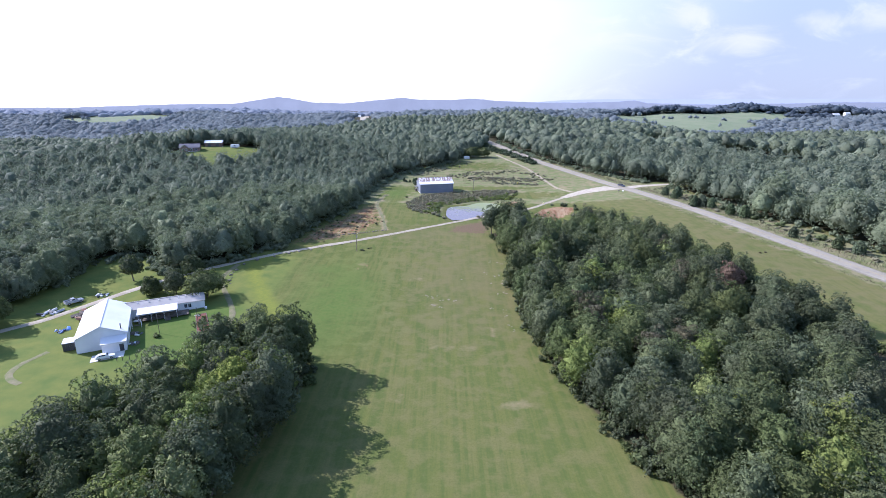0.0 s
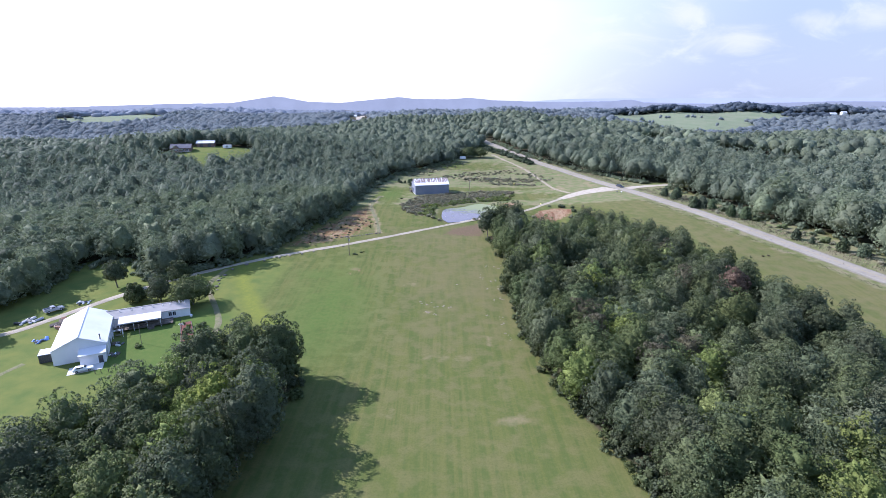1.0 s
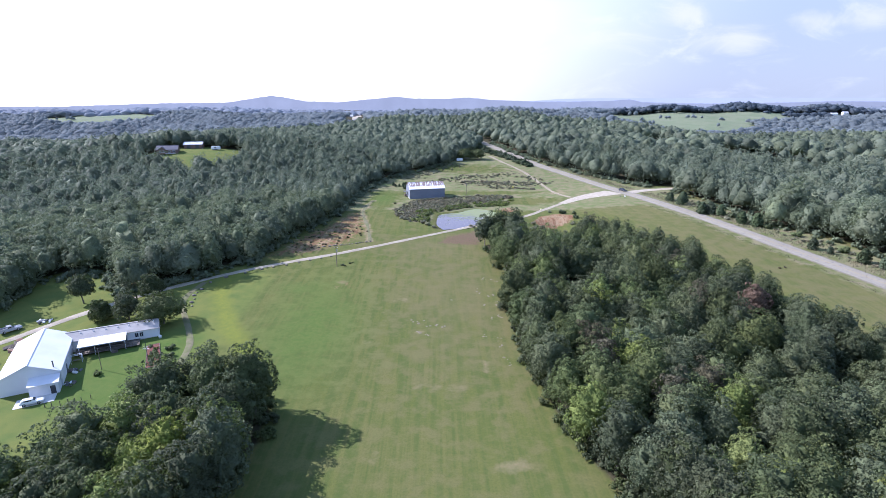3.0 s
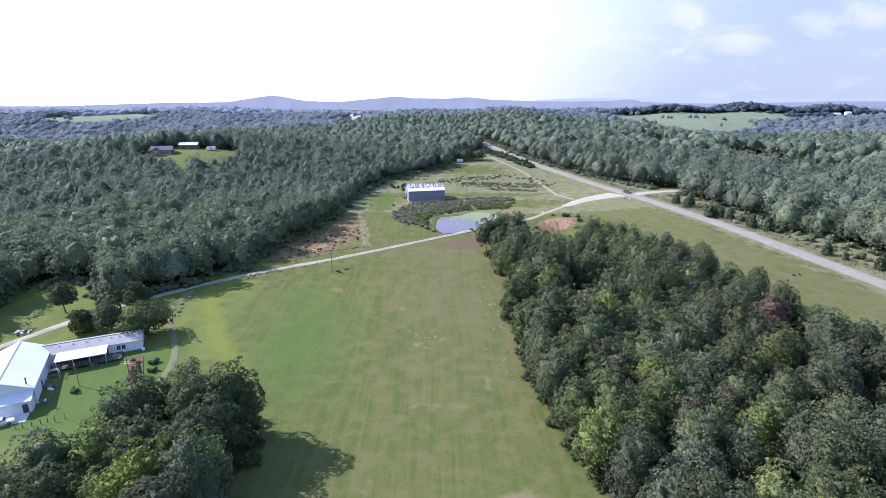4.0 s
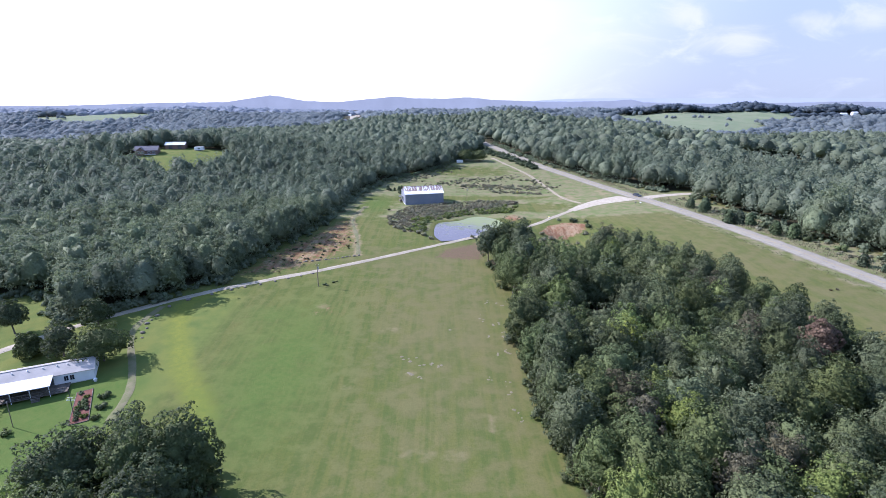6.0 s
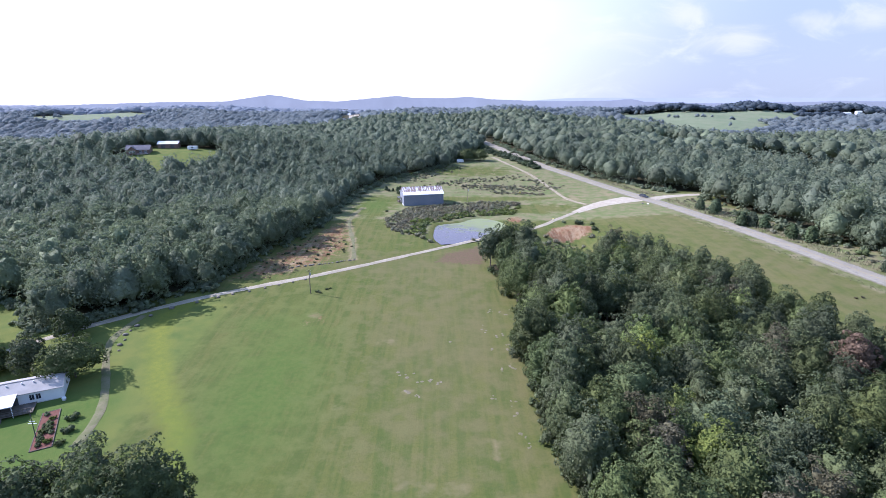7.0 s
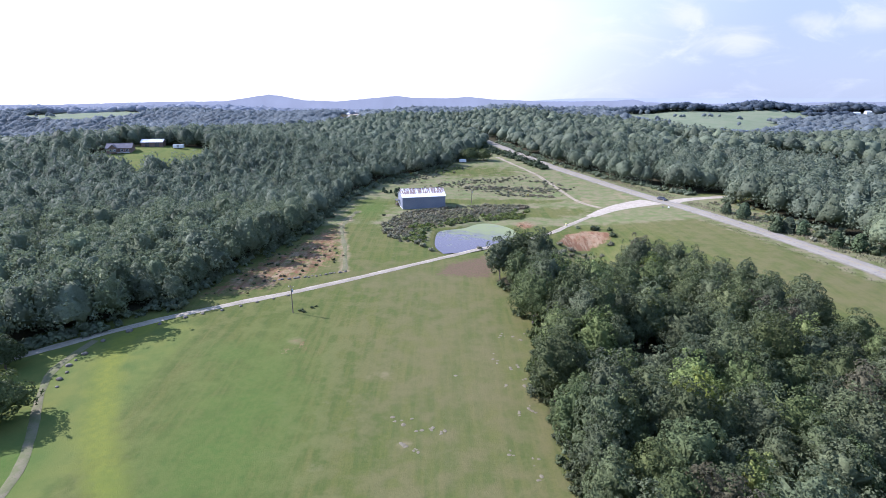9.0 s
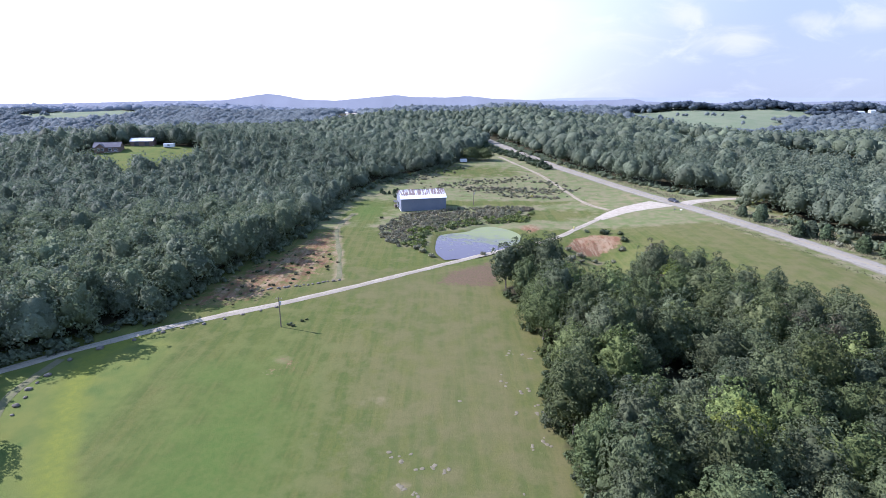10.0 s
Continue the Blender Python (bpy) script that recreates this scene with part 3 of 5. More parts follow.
PAINT_YELLOW = two_tone("worn_yellow_paint", (0.36, 0.28, 0.10), (0.28, 0.23, 0.12), 0.8, 0.8, 0.1)
FAR_FIELDS = [(385, 920, 140, 120), (540, 1110, 230, 170), (-690, 1190, 150, 150), (-470, 1330, 90, 60), (-900, 1420, 130, 90), (830, 1120, 130, 55), (268, 432, 40, 66), (232, 560, 36, 74)]
build_ground()


def smooth_line(pts, step=1.5):
    """A polyline rounded at its corners."""
    p = np.array(pts, float)
    for _ in range(3):
        q = [p[0]]
        for a, b in zip(p, p[1:]):
            q += [a * 0.75 + b * 0.25, a * 0.25 + b * 0.75]
        p = np.array(q + [p[-1]])
    d = np.r_[0, np.cumsum(np.hypot(*np.diff(p, axis=0).T))]
    s = np.arange(0, d[-1], step)
    return np.stack([np.interp(s, d, p[:, 0]), np.interp(s, d, p[:, 1])], 1)


def ribbon(name, pts, width, mat, lift, label, category, wobble=0.0, seed=0, cross=4, shift=0.0, parent=None, step=1.5, ends=None):
    """A strip laid over the ground along a line; width may be one number or one for each end."""
    c = smooth_line(pts, step)
    t = np.gradient(c, axis=0)
    t /= np.linalg.norm(t, axis=1, keepdims=True)
    nrm = np.stack([-t[:, 1], t[:, 0]], 1)
    rng = np.random.default_rng(seed)
    n = len(c)
    w = np.linspace(width, ends or width, n)

    def edge():
        return np.convolve(rng.normal(0, wobble, n + 4), np.ones(5) / 5, "valid")
    left, right = w / 2 + edge(), -w / 2 + edge()
    verts, faces = [], []
    for i in range(n):
        for k in range(cross + 1):
            o = shift + left[i] + (right[i] - left[i]) * k / cross
            x, y = c[i] + nrm[i] * o
            verts.append((x, y, ground_at(x, y) + lift * (1.0 if 0 < k < cross else 0.1) + (0.02 if lift else 0.26)))
    for i in range(n - 1):
        for k in range(cross):
            a = i * (cross + 1) + k
            faces.append((a, a + cross + 1, a + cross + 2, a + 1))
    ob = link_mesh(name, verts, faces, mat, parent, smooth=True)
    if parent is None:
        tagged(ob, label, category, kind="structure")
    return ob


for _s, _k in ((-3.85, 21), (3.85, 22)):
    ribbon("road_shoulder", HIGHWAY, 1.1, SHOULDER, 0.16, "pale gravel shoulder along the highway", "shoulder", 0.25, _k, 2, _s)
ribbon("road", HIGHWAY, 7.1, ASPHALT, 0.22, "two-lane grey asphalt highway with gravel shoulders", "road", 0.05, 1, 6)
ribbon("driveway", DRIVE, 2.5, DRIVE_GRAVEL, 0.14, "pale gravel farm driveway with a grassy crown", "driveway", 0.25, 2)
for _s, _w, _m, _l in ((-3.05, 0.14, PAINT_WHITE, "worn white edge line on the highway"), (3.05, 0.14, PAINT_WHITE, "worn white edge line on the highway"), (0.0, 0.26, PAINT_YELLOW, "worn yellow centre line on the highway")):
    ribbon("road_line", HIGHWAY, _w, _m, 0.0, _l, "road marking", 0.0, 0, 1, _s)
ribbon("driveway_apron", APRON, 4.2, GRAVEL, 0.17, "wide pale gravel apron where the driveway meets the highway", "driveway", 0.3, 3, ends=15.0)
ribbon("side_road", SPUR, 7.5, GRAVEL, 0.17, "pale gravel side road leading into the woods", "road", 0.3, 4, ends=4.5)
ribbon("meadow_track", [(46, 470), (52, 447), (66, 405), (71, 365), (73, 340), (80, 322)], 2.4, DIRT, 0.08, "pale dirt track through the meadow grass", "track", 0.35, 6)
ribbon("bank_track", BANK_TRACK, 1.7, TRACK_DIRT, 0.06, "pale worn path beside the bare bank", "track", 0.4, 12, ends=1.2)
ribbon("loop_track", LOOP, 1.4, FAINT_DIRT, 0.05, "faint dirt loop worn into the lawn", "track", 0.35, 7)
ribbon("far_road", FAR_ROAD, 13.0, GRAVEL, 0.3, "distant pale stretch of highway climbing a hill", "road", 0.2, 8, step=12.0)
ribbon("dirt_track", TRACK, 1.8, TRACK_DIRT, 0.1, "worn two-rut dirt track across the lawn", "track", 0.3, 5, ends=1.8)


# ---- water ----
def build_pond():
    m, n, l, bs = material("pond_water", 0.08, 0.32)
    p = where(n)
    sx = n.new("ShaderNodeSeparateXYZ")
    l.new(p, sx.inputs[0])
    scum = sums(n, l, "ADD", span(n, l, sums(n, l, "SUBTRACT", sx.outputs["Y"], sums(n, l, "MULTIPLY", sx.outputs["X"], -0.55)), 274, 300), span(n, l, noise_node(n, l, 0.35, 5, p), 0.3, 0.7, -0.4, 0.4))
    fac = span(n, l, scum, 0.2, 0.95)
    l.new(blend(n, l, fac, (0.085, 0.076, 0.100), (0.20, 0.228, 0.105)), bs.inputs["Base Color"])
    l.new(span(n, l, fac, 0, 1, 0.14, 0.7), bs.inputs["Roughness"])
    bump(n, l, bs, noise_node(n, l, 3.0, 3, p), 0.15, 0.02)
    pts = smooth_line(POND + POND[:1], 1.0)
    c = pts.mean(0)
    pts = c + (pts - c) * 1.04
    verts = [(x, y, 6.1) for x, y in pts]
    ob = link_mesh("water", verts, [tuple(range(len(verts)))], m)
    tagged(ob, "still farm pond with green scum along its far side", "pond", kind="structure")


build_pond()

# ---- woods: trees near the camera's way, each a thing ----
KINDS = [
    broadleaf("oak_tree", 11, LEAF, 4200, 0.36, 4.9, 13.6, 1.6, "full dark green oak tree in a dense wood"),
    broadleaf("oak_tree", 12, LEAF, 4200, 0.35, 4.5, 14.6, 2.2, "tall dark green oak tree in a dense wood"),
    broadleaf("oak_tree", 13, LEAF, 4400, 0.36, 5.4, 13.0, 1.6, "broad dark green oak tree in a dense wood"),
    broadleaf("oak_tree", 14, LEAF, 3900, 0.35, 4.2, 13.2, 1.8, "slender dark green oak tree in a dense wood"),
    broadleaf("hickory_tree", 15, LEAF_LIGHT, 4000, 0.36, 4.5, 13.8, 1.8, "bright green hickory tree in a dense wood"),
    broadleaf("oak_tree", 16, LEAF_DULL, 3800, 0.34, 4.2, 12.6, 1.8, "dull brownish green oak tree in a dense wood"),
]


def plant(kind, x, y, rng, size, group):
    t = copy_thing(KINDS[kind], stand(x, y, rng.uniform(0, 6.28), size, rng.uniform(0.9, 1.1), 0.1))
    tagged(t, group=group)
    return t


def pick_kind(rng, light=0.10, dull=0.04):
    p = np.array([0.28, 0.26, 0.24, 0.22]) * (1 - light - dull)
    return int(rng.choice(6, p=[*p, light, dull]))


rng = np.random.default_rng(21)
rest = []
near_count = 0
for x, y in zip(*scatter(SOUTH_WOOD, 6.9, 31)):
    if y > 58 and x > -100:
        plant(pick_kind(rng, 0.26, 0.0), x, y, rng, rng.uniform(0.9, 1.12), "trees of the wood beside the lawn")
        near_count += 1
for x, y in zip(*scatter(EAST_WOOD, 7.0, 32)):
    if x - 0.75 * (y - 60) > 62 or y < 52:
        continue
    edge = from_line(EAST_WOOD + EAST_WOOD[:1], x, y) < 9
    if x < 84 and near_count < 290:
        low = 0.66 if 35 < x < 63 and y > 211 else 1.0
        low *= 0.80 if from_line(EAST_WOOD[10:19], x, y) < 16 else 1.0
        if math.hypot(x - 45, y - 179) < 6:
            continue
        plant(pick_kind(rng), x, y, rng, low * rng.uniform(0.8, 1.1), "trees of the wood east of the field")
        near_count += 1
    else:
        rest.append((x, y, 0.82))
for x, y in ((-35, 95), (-36.5, 87.5), (-38, 80), (-39, 73), (-40.5, 66), (-42, 59), (-46, 61), (43, 83), (47, 78), (41.5, 89), (43, 76)):
    plant(pick_kind(rng, 0.2, 0.0), x, y, rng, rng.uniform(0.98, 1.12), "trees of the wood beside the lawn")
for t in KINDS:
    for o in (*t.children, t):
        bpy.data.objects.remove(o)


# ---- woods farther off, past counting ----
def far_wood(name, places, templates, mat, seed, label):
    """One mesh of very many trees, each a turned and scaled copy of one of the templates."""
    rng = np.random.default_rng(seed)
    vs, ts, tones, at = [], [], [], 0
    which = rng.integers(0, len(templates), len(places))
    for k, (v, tri) in enumerate(templates):
        pl = np.array([p for p, w in zip(places, which) if w == k])
        if not len(pl):
            continue
        a, s, tall = rng.uniform(0, 6.28, len(pl)), pl[:, 2] * rng.uniform(0.74, 1.2, len(pl)), rng.uniform(0.88, 1.14, len(pl))
        ca, sa = (np.cos(a) * s)[:, None], (np.sin(a) * s)[:, None]
        x, y, z = v[None, :, 0], v[None, :, 1], v[None, :, 2]
        g = np.stack([pl[:, 0][:, None] + ca * x - sa * y, pl[:, 1][:, None] + sa * x + ca * y,
                      land(pl[:, 0], pl[:, 1])[:, None] + (s * tall)[:, None] * z], -1)
        off = at + np.arange(len(pl))[:, None, None] * len(v)
        vs.append(g.reshape(-1, 3))
        ts.append((tri[None] + off).reshape(-1, 3))
        tones.append(np.repeat(rng.uniform(0, 1, len(pl)), len(v)))
        at += len(pl) * len(v)
    ob = new(name, foliage_mesh(name, (np.concatenate(vs), np.concatenate(ts)), mat, np.concatenate(tones)))
    return tagged(ob, label, "woods", kind="stuff")


def woods_band(lo, hi, spacing, seed, grow):
    """Places of trees outside the open land, in the wedge that lies ahead, between two distances."""
    w = hi * 1.0 + 60
    x, y = scatter([(-w, 60), (-w, hi), (w, hi), (w, 60)], spacing, seed)
    d = np.hypot(x, y)
    ok = (d >= lo) & (d < hi) & (np.abs(x) < 0.90 * y + 60)
    x, y = x[ok], y[ok]
    ok = ~inside(OPEN_LAND, x, y) & ~inside(KNOLL_LAWN, x, y) & (from_line(HIGHWAY, x, y) > 9) & (from_line(FAR_ROAD, x, y) > 24)
    for cx, cy, sx, sy in FAR_FIELDS:
        ok &= ((x - cx) / sx) ** 2 + ((y - cy) / sy) ** 2 > 1
    x, y = x[ok], y[ok]
    rng = np.random.default_rng(seed + 500)
    broad = (x > 95) & (hi < 900)                     # older, broader trees across the highway
    keep = ~broad | (rng.uniform(0, 1, len(x)) < 0.62)
    return [(a, b, grow * (1.26 if w else 1.0)) for a, b, w in zip(x[keep], y[keep], broad[keep])]


trng = np.random.default_rng(77)
MID = [dome(trng, 1000, 0.44, r, h, 0.3, 46, 3, 0.26, 0.32, 0.12, 0.72, 0.08, 0.15) for r, h in ((4.2, 10.8), (3.7, 11.4), (4.8, 10.4), (3.3, 9.6), (4.1, 11.2))]
NEXT = [dome(trng, 280, 0.66, r, h, 0.5, 30, 2, 0.31, 0.34, 0.12, 0.76, 0.10, 0.14) for r, h in ((4.4, 11.0), (3.9, 11.6), (5.0, 10.6), (3.5, 10.0))]
FAR = [dome(trng, 44, 1.2, r, h, 1.5, 18, 2, 0.40, 0.4, 0.1, 0.87, 0.10, 0.13) for r, h in ((5.0, 11.4), (4.5, 12.0), (5.6, 11.0))]
# squat, spread crowns close the dark gaps, softening shading as haze would
FARTHEST = [dome(trng, 26, 1.9, r, h, 2.0, 12, 1, 0.5, 0.4, 0.1, 0.95, 0.10, 0.12) for r, h in ((8.0, 9.0), (7.2, 9.8), (9.0, 8.6))]
HAZY = [dome(trng, 2, 2.0, r, h, 0.0, 12, 1, 0.4, 0.3, 0.0, 1.0, 0.05, 0.08) for r, h in ((14.0, 8.0), (18.0, 7.0), (12.0, 8.5))]
RICH = [dome(trng, 3200, 0.38, r, h, 1.8) for r, h in ((4.9, 13.2), (4.4, 13.8), (5.2, 12.8))]
far_wood("woods_east", rest, RICH, LEAF, 57, "dense dark oak wood between the field and the highway")
far_wood("woods_middle", woods_band(0, 300, 5.8, 41, 1.14), MID, LEAF_MID_HAZED, 51, "dense dark green oak woods round the open farmland")
far_wood("woods_beyond", woods_band(300, 480, 6.2, 45, 1.05), NEXT, LEAF_FAR_HAZED, 55, "dense oak woods behind the barn and highway")
far_wood("woods_far", woods_band(480, 820, 7.6, 42, 1.0), FAR, LEAF_FAR_HAZED, 52, "dense oak woods covering the rising land")
far_wood("woods_distant", woods_band(820, 1500, 10.5, 43, 1.0), FARTHEST, LEAF_DISTANT_HAZED, 53, "distant woods over rolling hills")
far_wood("woods_hazy", woods_band(1500, 2900, 23.0, 44, 1.0), HAZY, LEAF_HAZY, 54, "woods at the foot of the hills, haze painted into their leaf colour")
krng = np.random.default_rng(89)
knoll_trees = []
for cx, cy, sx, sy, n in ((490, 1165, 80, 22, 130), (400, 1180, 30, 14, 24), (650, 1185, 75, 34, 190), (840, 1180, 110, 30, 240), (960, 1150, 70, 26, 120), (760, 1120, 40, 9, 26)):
    knoll_trees += [(cx + krng.normal(0, 0.55) * sx, cy + krng.normal(0, 0.55) * sy, krng.uniform(0.8, 1.15)) for _ in range(n)]
# same broadleaf crowns as the distant woods, coloured as under cloud shadow
far_wood("woods_knolls", knoll_trees, FARTHEST, LEAF_CLOUD_SHADED, 58, "distant woods on the knolls round the far field, cloud shade in their leaf colour")

frng = np.random.default_rng(88)
dots = []
for cx, cy, sx, sy in FAR_FIELDS[:3]:
    for _ in range(5):
        a, r = frng.uniform(0, 6.28), frng.uniform(0.15, 1.0) ** 0.5
        for _ in range(int(frng.integers(1, 5))):
            dots.append((cx + sx * r * math.cos(a) + frng.normal(0, 9), cy + sy * r * math.sin(a) + frng.normal(0, 7), frng.uniform(0.5, 0.9)))
far_wood("field_trees", dots, FAR, LEAF_DISTANT_HAZED, 56, "scattered trees and hedges in the distant fields")


# ---- hills along the horizon ----
def ridge(name, radius, tops, foot, colour, glow, seed, rough, label):
    """A far line of hills at one distance, glowing in a painted haze blue: bearing from straight ahead and height above
    the level, in degrees.
    """
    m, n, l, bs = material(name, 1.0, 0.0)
    # black base: the hills' hazy daylight is all emission
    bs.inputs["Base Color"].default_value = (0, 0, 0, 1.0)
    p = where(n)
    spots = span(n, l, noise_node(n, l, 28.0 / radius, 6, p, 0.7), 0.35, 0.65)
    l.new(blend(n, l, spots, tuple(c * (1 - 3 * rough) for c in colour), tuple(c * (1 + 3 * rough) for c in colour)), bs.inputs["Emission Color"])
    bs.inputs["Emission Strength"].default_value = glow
    rng = np.random.default_rng(seed)
    az = np.arange(tops[0][0], tops[-1][0], 0.06)
    el = np.interp(az, [t[0] for t in tops], [t[1] for t in tops]) + np.convolve(rng.normal(0, rough, len(az) + 4), np.ones(5) / 5, "valid")
    verts, faces = [], []
    for a, e in zip(np.radians(az), el):
        z = EYE_Z + radius * math.tan(radians(e))
        for rr, zz in ((radius, foot), (radius, z), (radius + 250, z - 12)):
            verts.append((rr * math.sin(a), 40 + rr * math.cos(a), zz))
    for i in range(len(az) - 1):
        for k in (0, 1):
            faces.append((3 * i + k, 3 * i + k + 3, 3 * i + k + 4, 3 * i + k + 1))
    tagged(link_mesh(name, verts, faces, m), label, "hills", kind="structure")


EYE_Z = 65.0
ridge("backdrop_far", 4550, [(8, -0.75), (13, -0.40), (17, -0.34), (39, -0.26), (50, -0.3)], -60, (0.33, 0.38, 0.50), 1.0, 1, 0.01, "farthest hills along the horizon, glowing in a painted pale haze blue")
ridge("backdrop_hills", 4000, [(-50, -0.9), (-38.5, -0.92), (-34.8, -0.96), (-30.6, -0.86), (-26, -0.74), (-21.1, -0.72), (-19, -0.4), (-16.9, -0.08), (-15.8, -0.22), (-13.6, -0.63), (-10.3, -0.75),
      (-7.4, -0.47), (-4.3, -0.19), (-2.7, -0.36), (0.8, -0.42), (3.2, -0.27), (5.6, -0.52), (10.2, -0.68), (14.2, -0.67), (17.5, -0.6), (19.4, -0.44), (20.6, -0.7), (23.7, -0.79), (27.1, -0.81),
      (32.9, -0.67), (36.1, -0.55), (50, -0.5)], -60, (0.222, 0.252, 0.312), 1.0, 2, 0.02, "wooded hills along the horizon, glowing in a painted haze blue")


# ---- building parts ----
GRASS_STRIP = two_tone("grass_strip", (0.16, 0.17, 0.08), (0.26, 0.25, 0.16), 0.8, 0.95, 0.05, 6)
WHITE_METAL = two_tone("white_sheet_metal", (0.70, 0.71, 0.73), (0.78, 0.78, 0.79), 0.25, 0.42, 0.4, 3, None, (0.06, 0.02))
WHITE_ROOF = two_tone("white_metal_roof", (0.62, 0.62, 0.63), (0.70, 0.70, 0.70), 0.2, 0.38, 0.4, 2, None, (0.05, 0.02))
BLUE_WALL = two_tone("blue_grey_siding", (0.184, 0.207, 0.252), (0.230, 0.246, 0.285), 0.2, 0.5, 0.3, 2, (0.26, 0.24, 0.27), (0.1, 0.02))
VINYL = two_tone("white_siding", (0.68, 0.69, 0.70), (0.77, 0.77, 0.77), 0.4, 0.6, 0.3, 4, None, (0.1, 0.02))
SHINGLE = two_tone("grey_shingles", (0.30, 0.285, 0.265), (0.38, 0.36, 0.335), 0.3, 0.9, 0.1, 6, (0.33, 0.31, 0.30), (0.3, 0.02))
BROWN_WALL = two_tone("brown_siding", (0.17, 0.115, 0.095), (0.21, 0.15, 0.12), 0.4, 0.8, 0.1, 5)
DARK_ROOF = two_tone("dark_shingles", (0.13, 0.125, 0.14), (0.18, 0.17, 0.18), 0.3, 0.9, 0.1, 6)
DARK_WOOD = two_tone("weathered_timber", (0.10, 0.085, 0.07), (0.17, 0.145, 0.12), 0.8, 0.85, 0.1, 8)
POLE_WOOD = two_tone("pole_timber", (0.17, 0.135, 0.10), (0.25, 0.20, 0.16), 0.6, 0.85, 0.1, 8)
CONCRETE = two_tone("concrete", (0.48, 0.47, 0.44), (0.58, 0.57, 0.54), 0.5, 0.9, 0.15, 6)
DARK_METAL = two_tone("dark_metal", (0.05, 0.05, 0.055), (0.09, 0.09, 0.09), 0.8, 0.5, 0.4, 5)
GLASS = material("window_glass", 0.05, 0.6)[0]
GLASS.node_tree.nodes["Principled BSDF"].inputs["Base Color"].default_value = (0.03, 0.035, 0.045, 1)
RUBBER = two_tone("rubber", (0.02, 0.02, 0.02), (0.035, 0.035, 0.035), 3.0, 0.8, 0.2, 9)
STONE = two_tone("field_stone", (0.13, 0.115, 0.092), (0.20, 0.178, 0.145), 1.2, 0.9, 0.15, 6, (0.16, 0.148, 0.128), (0.6, 0.06))
FLINT = two_tone("pale_flint", (0.150, 0.132, 0.082), (0.200, 0.176, 0.118), 1.5, 0.9, 0.1, 6, None, (0.5, 0.04))
RED_MULCH = two_tone("red_mulch", (0.135, 0.060, 0.045), (0.17, 0.085, 0.065), 1.5, 0.95, 0.05, 8, (0.14, 0.05, 0.04), (0.6, 0.05))
BLUE_TARP = two_tone("blue_tarp", (0.10, 0.20, 0.48), (0.16, 0.28, 0.58), 1.0, 0.5, 0.3, 3)
RUST_SCRAP = two_tone("rusty_scrap", (0.20, 0.11, 0.075), (0.27, 0.17, 0.12), 1.2, 0.9, 0.1, 5)
ORANGE_PAINT = two_tone("faded_orange_paint", (0.38, 0.13, 0.07), (0.30, 0.14, 0.10), 1.0, 0.7, 0.2, 4)
CAR_WHITE = two_tone("white_car_paint", (0.72, 0.73, 0.75), (0.76, 0.77, 0.78), 1.0, 0.25, 0.5, 3, None, None)
CAR_GREY = two_tone("silver_car_paint", (0.33, 0.34, 0.37), (0.36, 0.37, 0.39), 1.0, 0.25, 0.5, 3, None, None)
CAR_DARK = two_tone("dark_car_paint", (0.04, 0.045, 0.055), (0.055, 0.06, 0.07), 1.0, 0.25, 0.5, 3, None, None)
YELLOW = two_tone("yellow_paint", (0.66, 0.55, 0.12), (0.72, 0.62, 0.2), 1.0, 0.5, 0.3, 3)


def rusty_roof():
    """White painted sheets whose upper half is worn to rust in upright streaks."""
    m, n, l, bs = material("rusted_white_roof", 0.5, 0.35)
    tc = n.new("ShaderNodeTexCoord").outputs["Object"]
    xyz = n.new("ShaderNodeSeparateXYZ")
    l.new(tc, xyz.inputs[0])
    mp = n.new("ShaderNodeMapping")
    mp.inputs["Scale"].default_value = (1.35, 0.16, 0.16)
    l.new(tc, mp.inputs["Vector"])
    streak = noise_node(n, l, 1.0, 3, mp.outputs["Vector"], 0.7)
    high = span(n, l, xyz.outputs["Z"], 5.9, 6.5, -0.45, 0.10)
    worn = span(n, l, sums(n, l, "ADD", streak, high), 0.50, 0.58)
    rust = blend(n, l, span(n, l, noise_node(n, l, 1.6, 4, tc), 0.4, 0.6), (0.22, 0.14, 0.11), (0.34, 0.27, 0.24))
    l.new(blend(n, l, worn, (0.78, 0.78, 0.80), rust), bs.inputs["Base Color"])
    return m


RUSTED = rusty_roof()


def box(parent, name, c, s, mat, label="", bevel=0.03, turn=None):
    """A slightly bevelled block part, by its middle and size."""
    bm = bmesh.new()
    bmesh.ops.create_cube(bm, size=1.0)
    bmesh.ops.transform(bm, matrix=Matrix.Diagonal((*s, 1)), verts=bm.verts)
    if bevel:
        bmesh.ops.bevel(bm, geom=bm.edges[:], offset=min(bevel, min(s) * 0.3), segments=1, affect="EDGES")
    bmesh.ops.transform(bm, matrix=Matrix.Translation(c) @ (turn or Matrix()), verts=bm.verts)
    return part(name, bm, mat, parent, label)


def rod(parent, name, a, b, r0, r1, mat, label="", seg=8):
    bm = bmesh.new()
    a, b = Vector(a), Vector(b)
    d = b - a
    bmesh.ops.create_cone(bm, cap_ends=True, segments=seg, radius1=r0, radius2=r1, depth=d.length)
    bmesh.ops.transform(bm, matrix=Matrix.Translation((a + b) / 2) @ d.to_track_quat("Z", "Y").to_matrix().to_4x4(), verts=bm.verts)
    return part(name, bm, mat, parent, label)


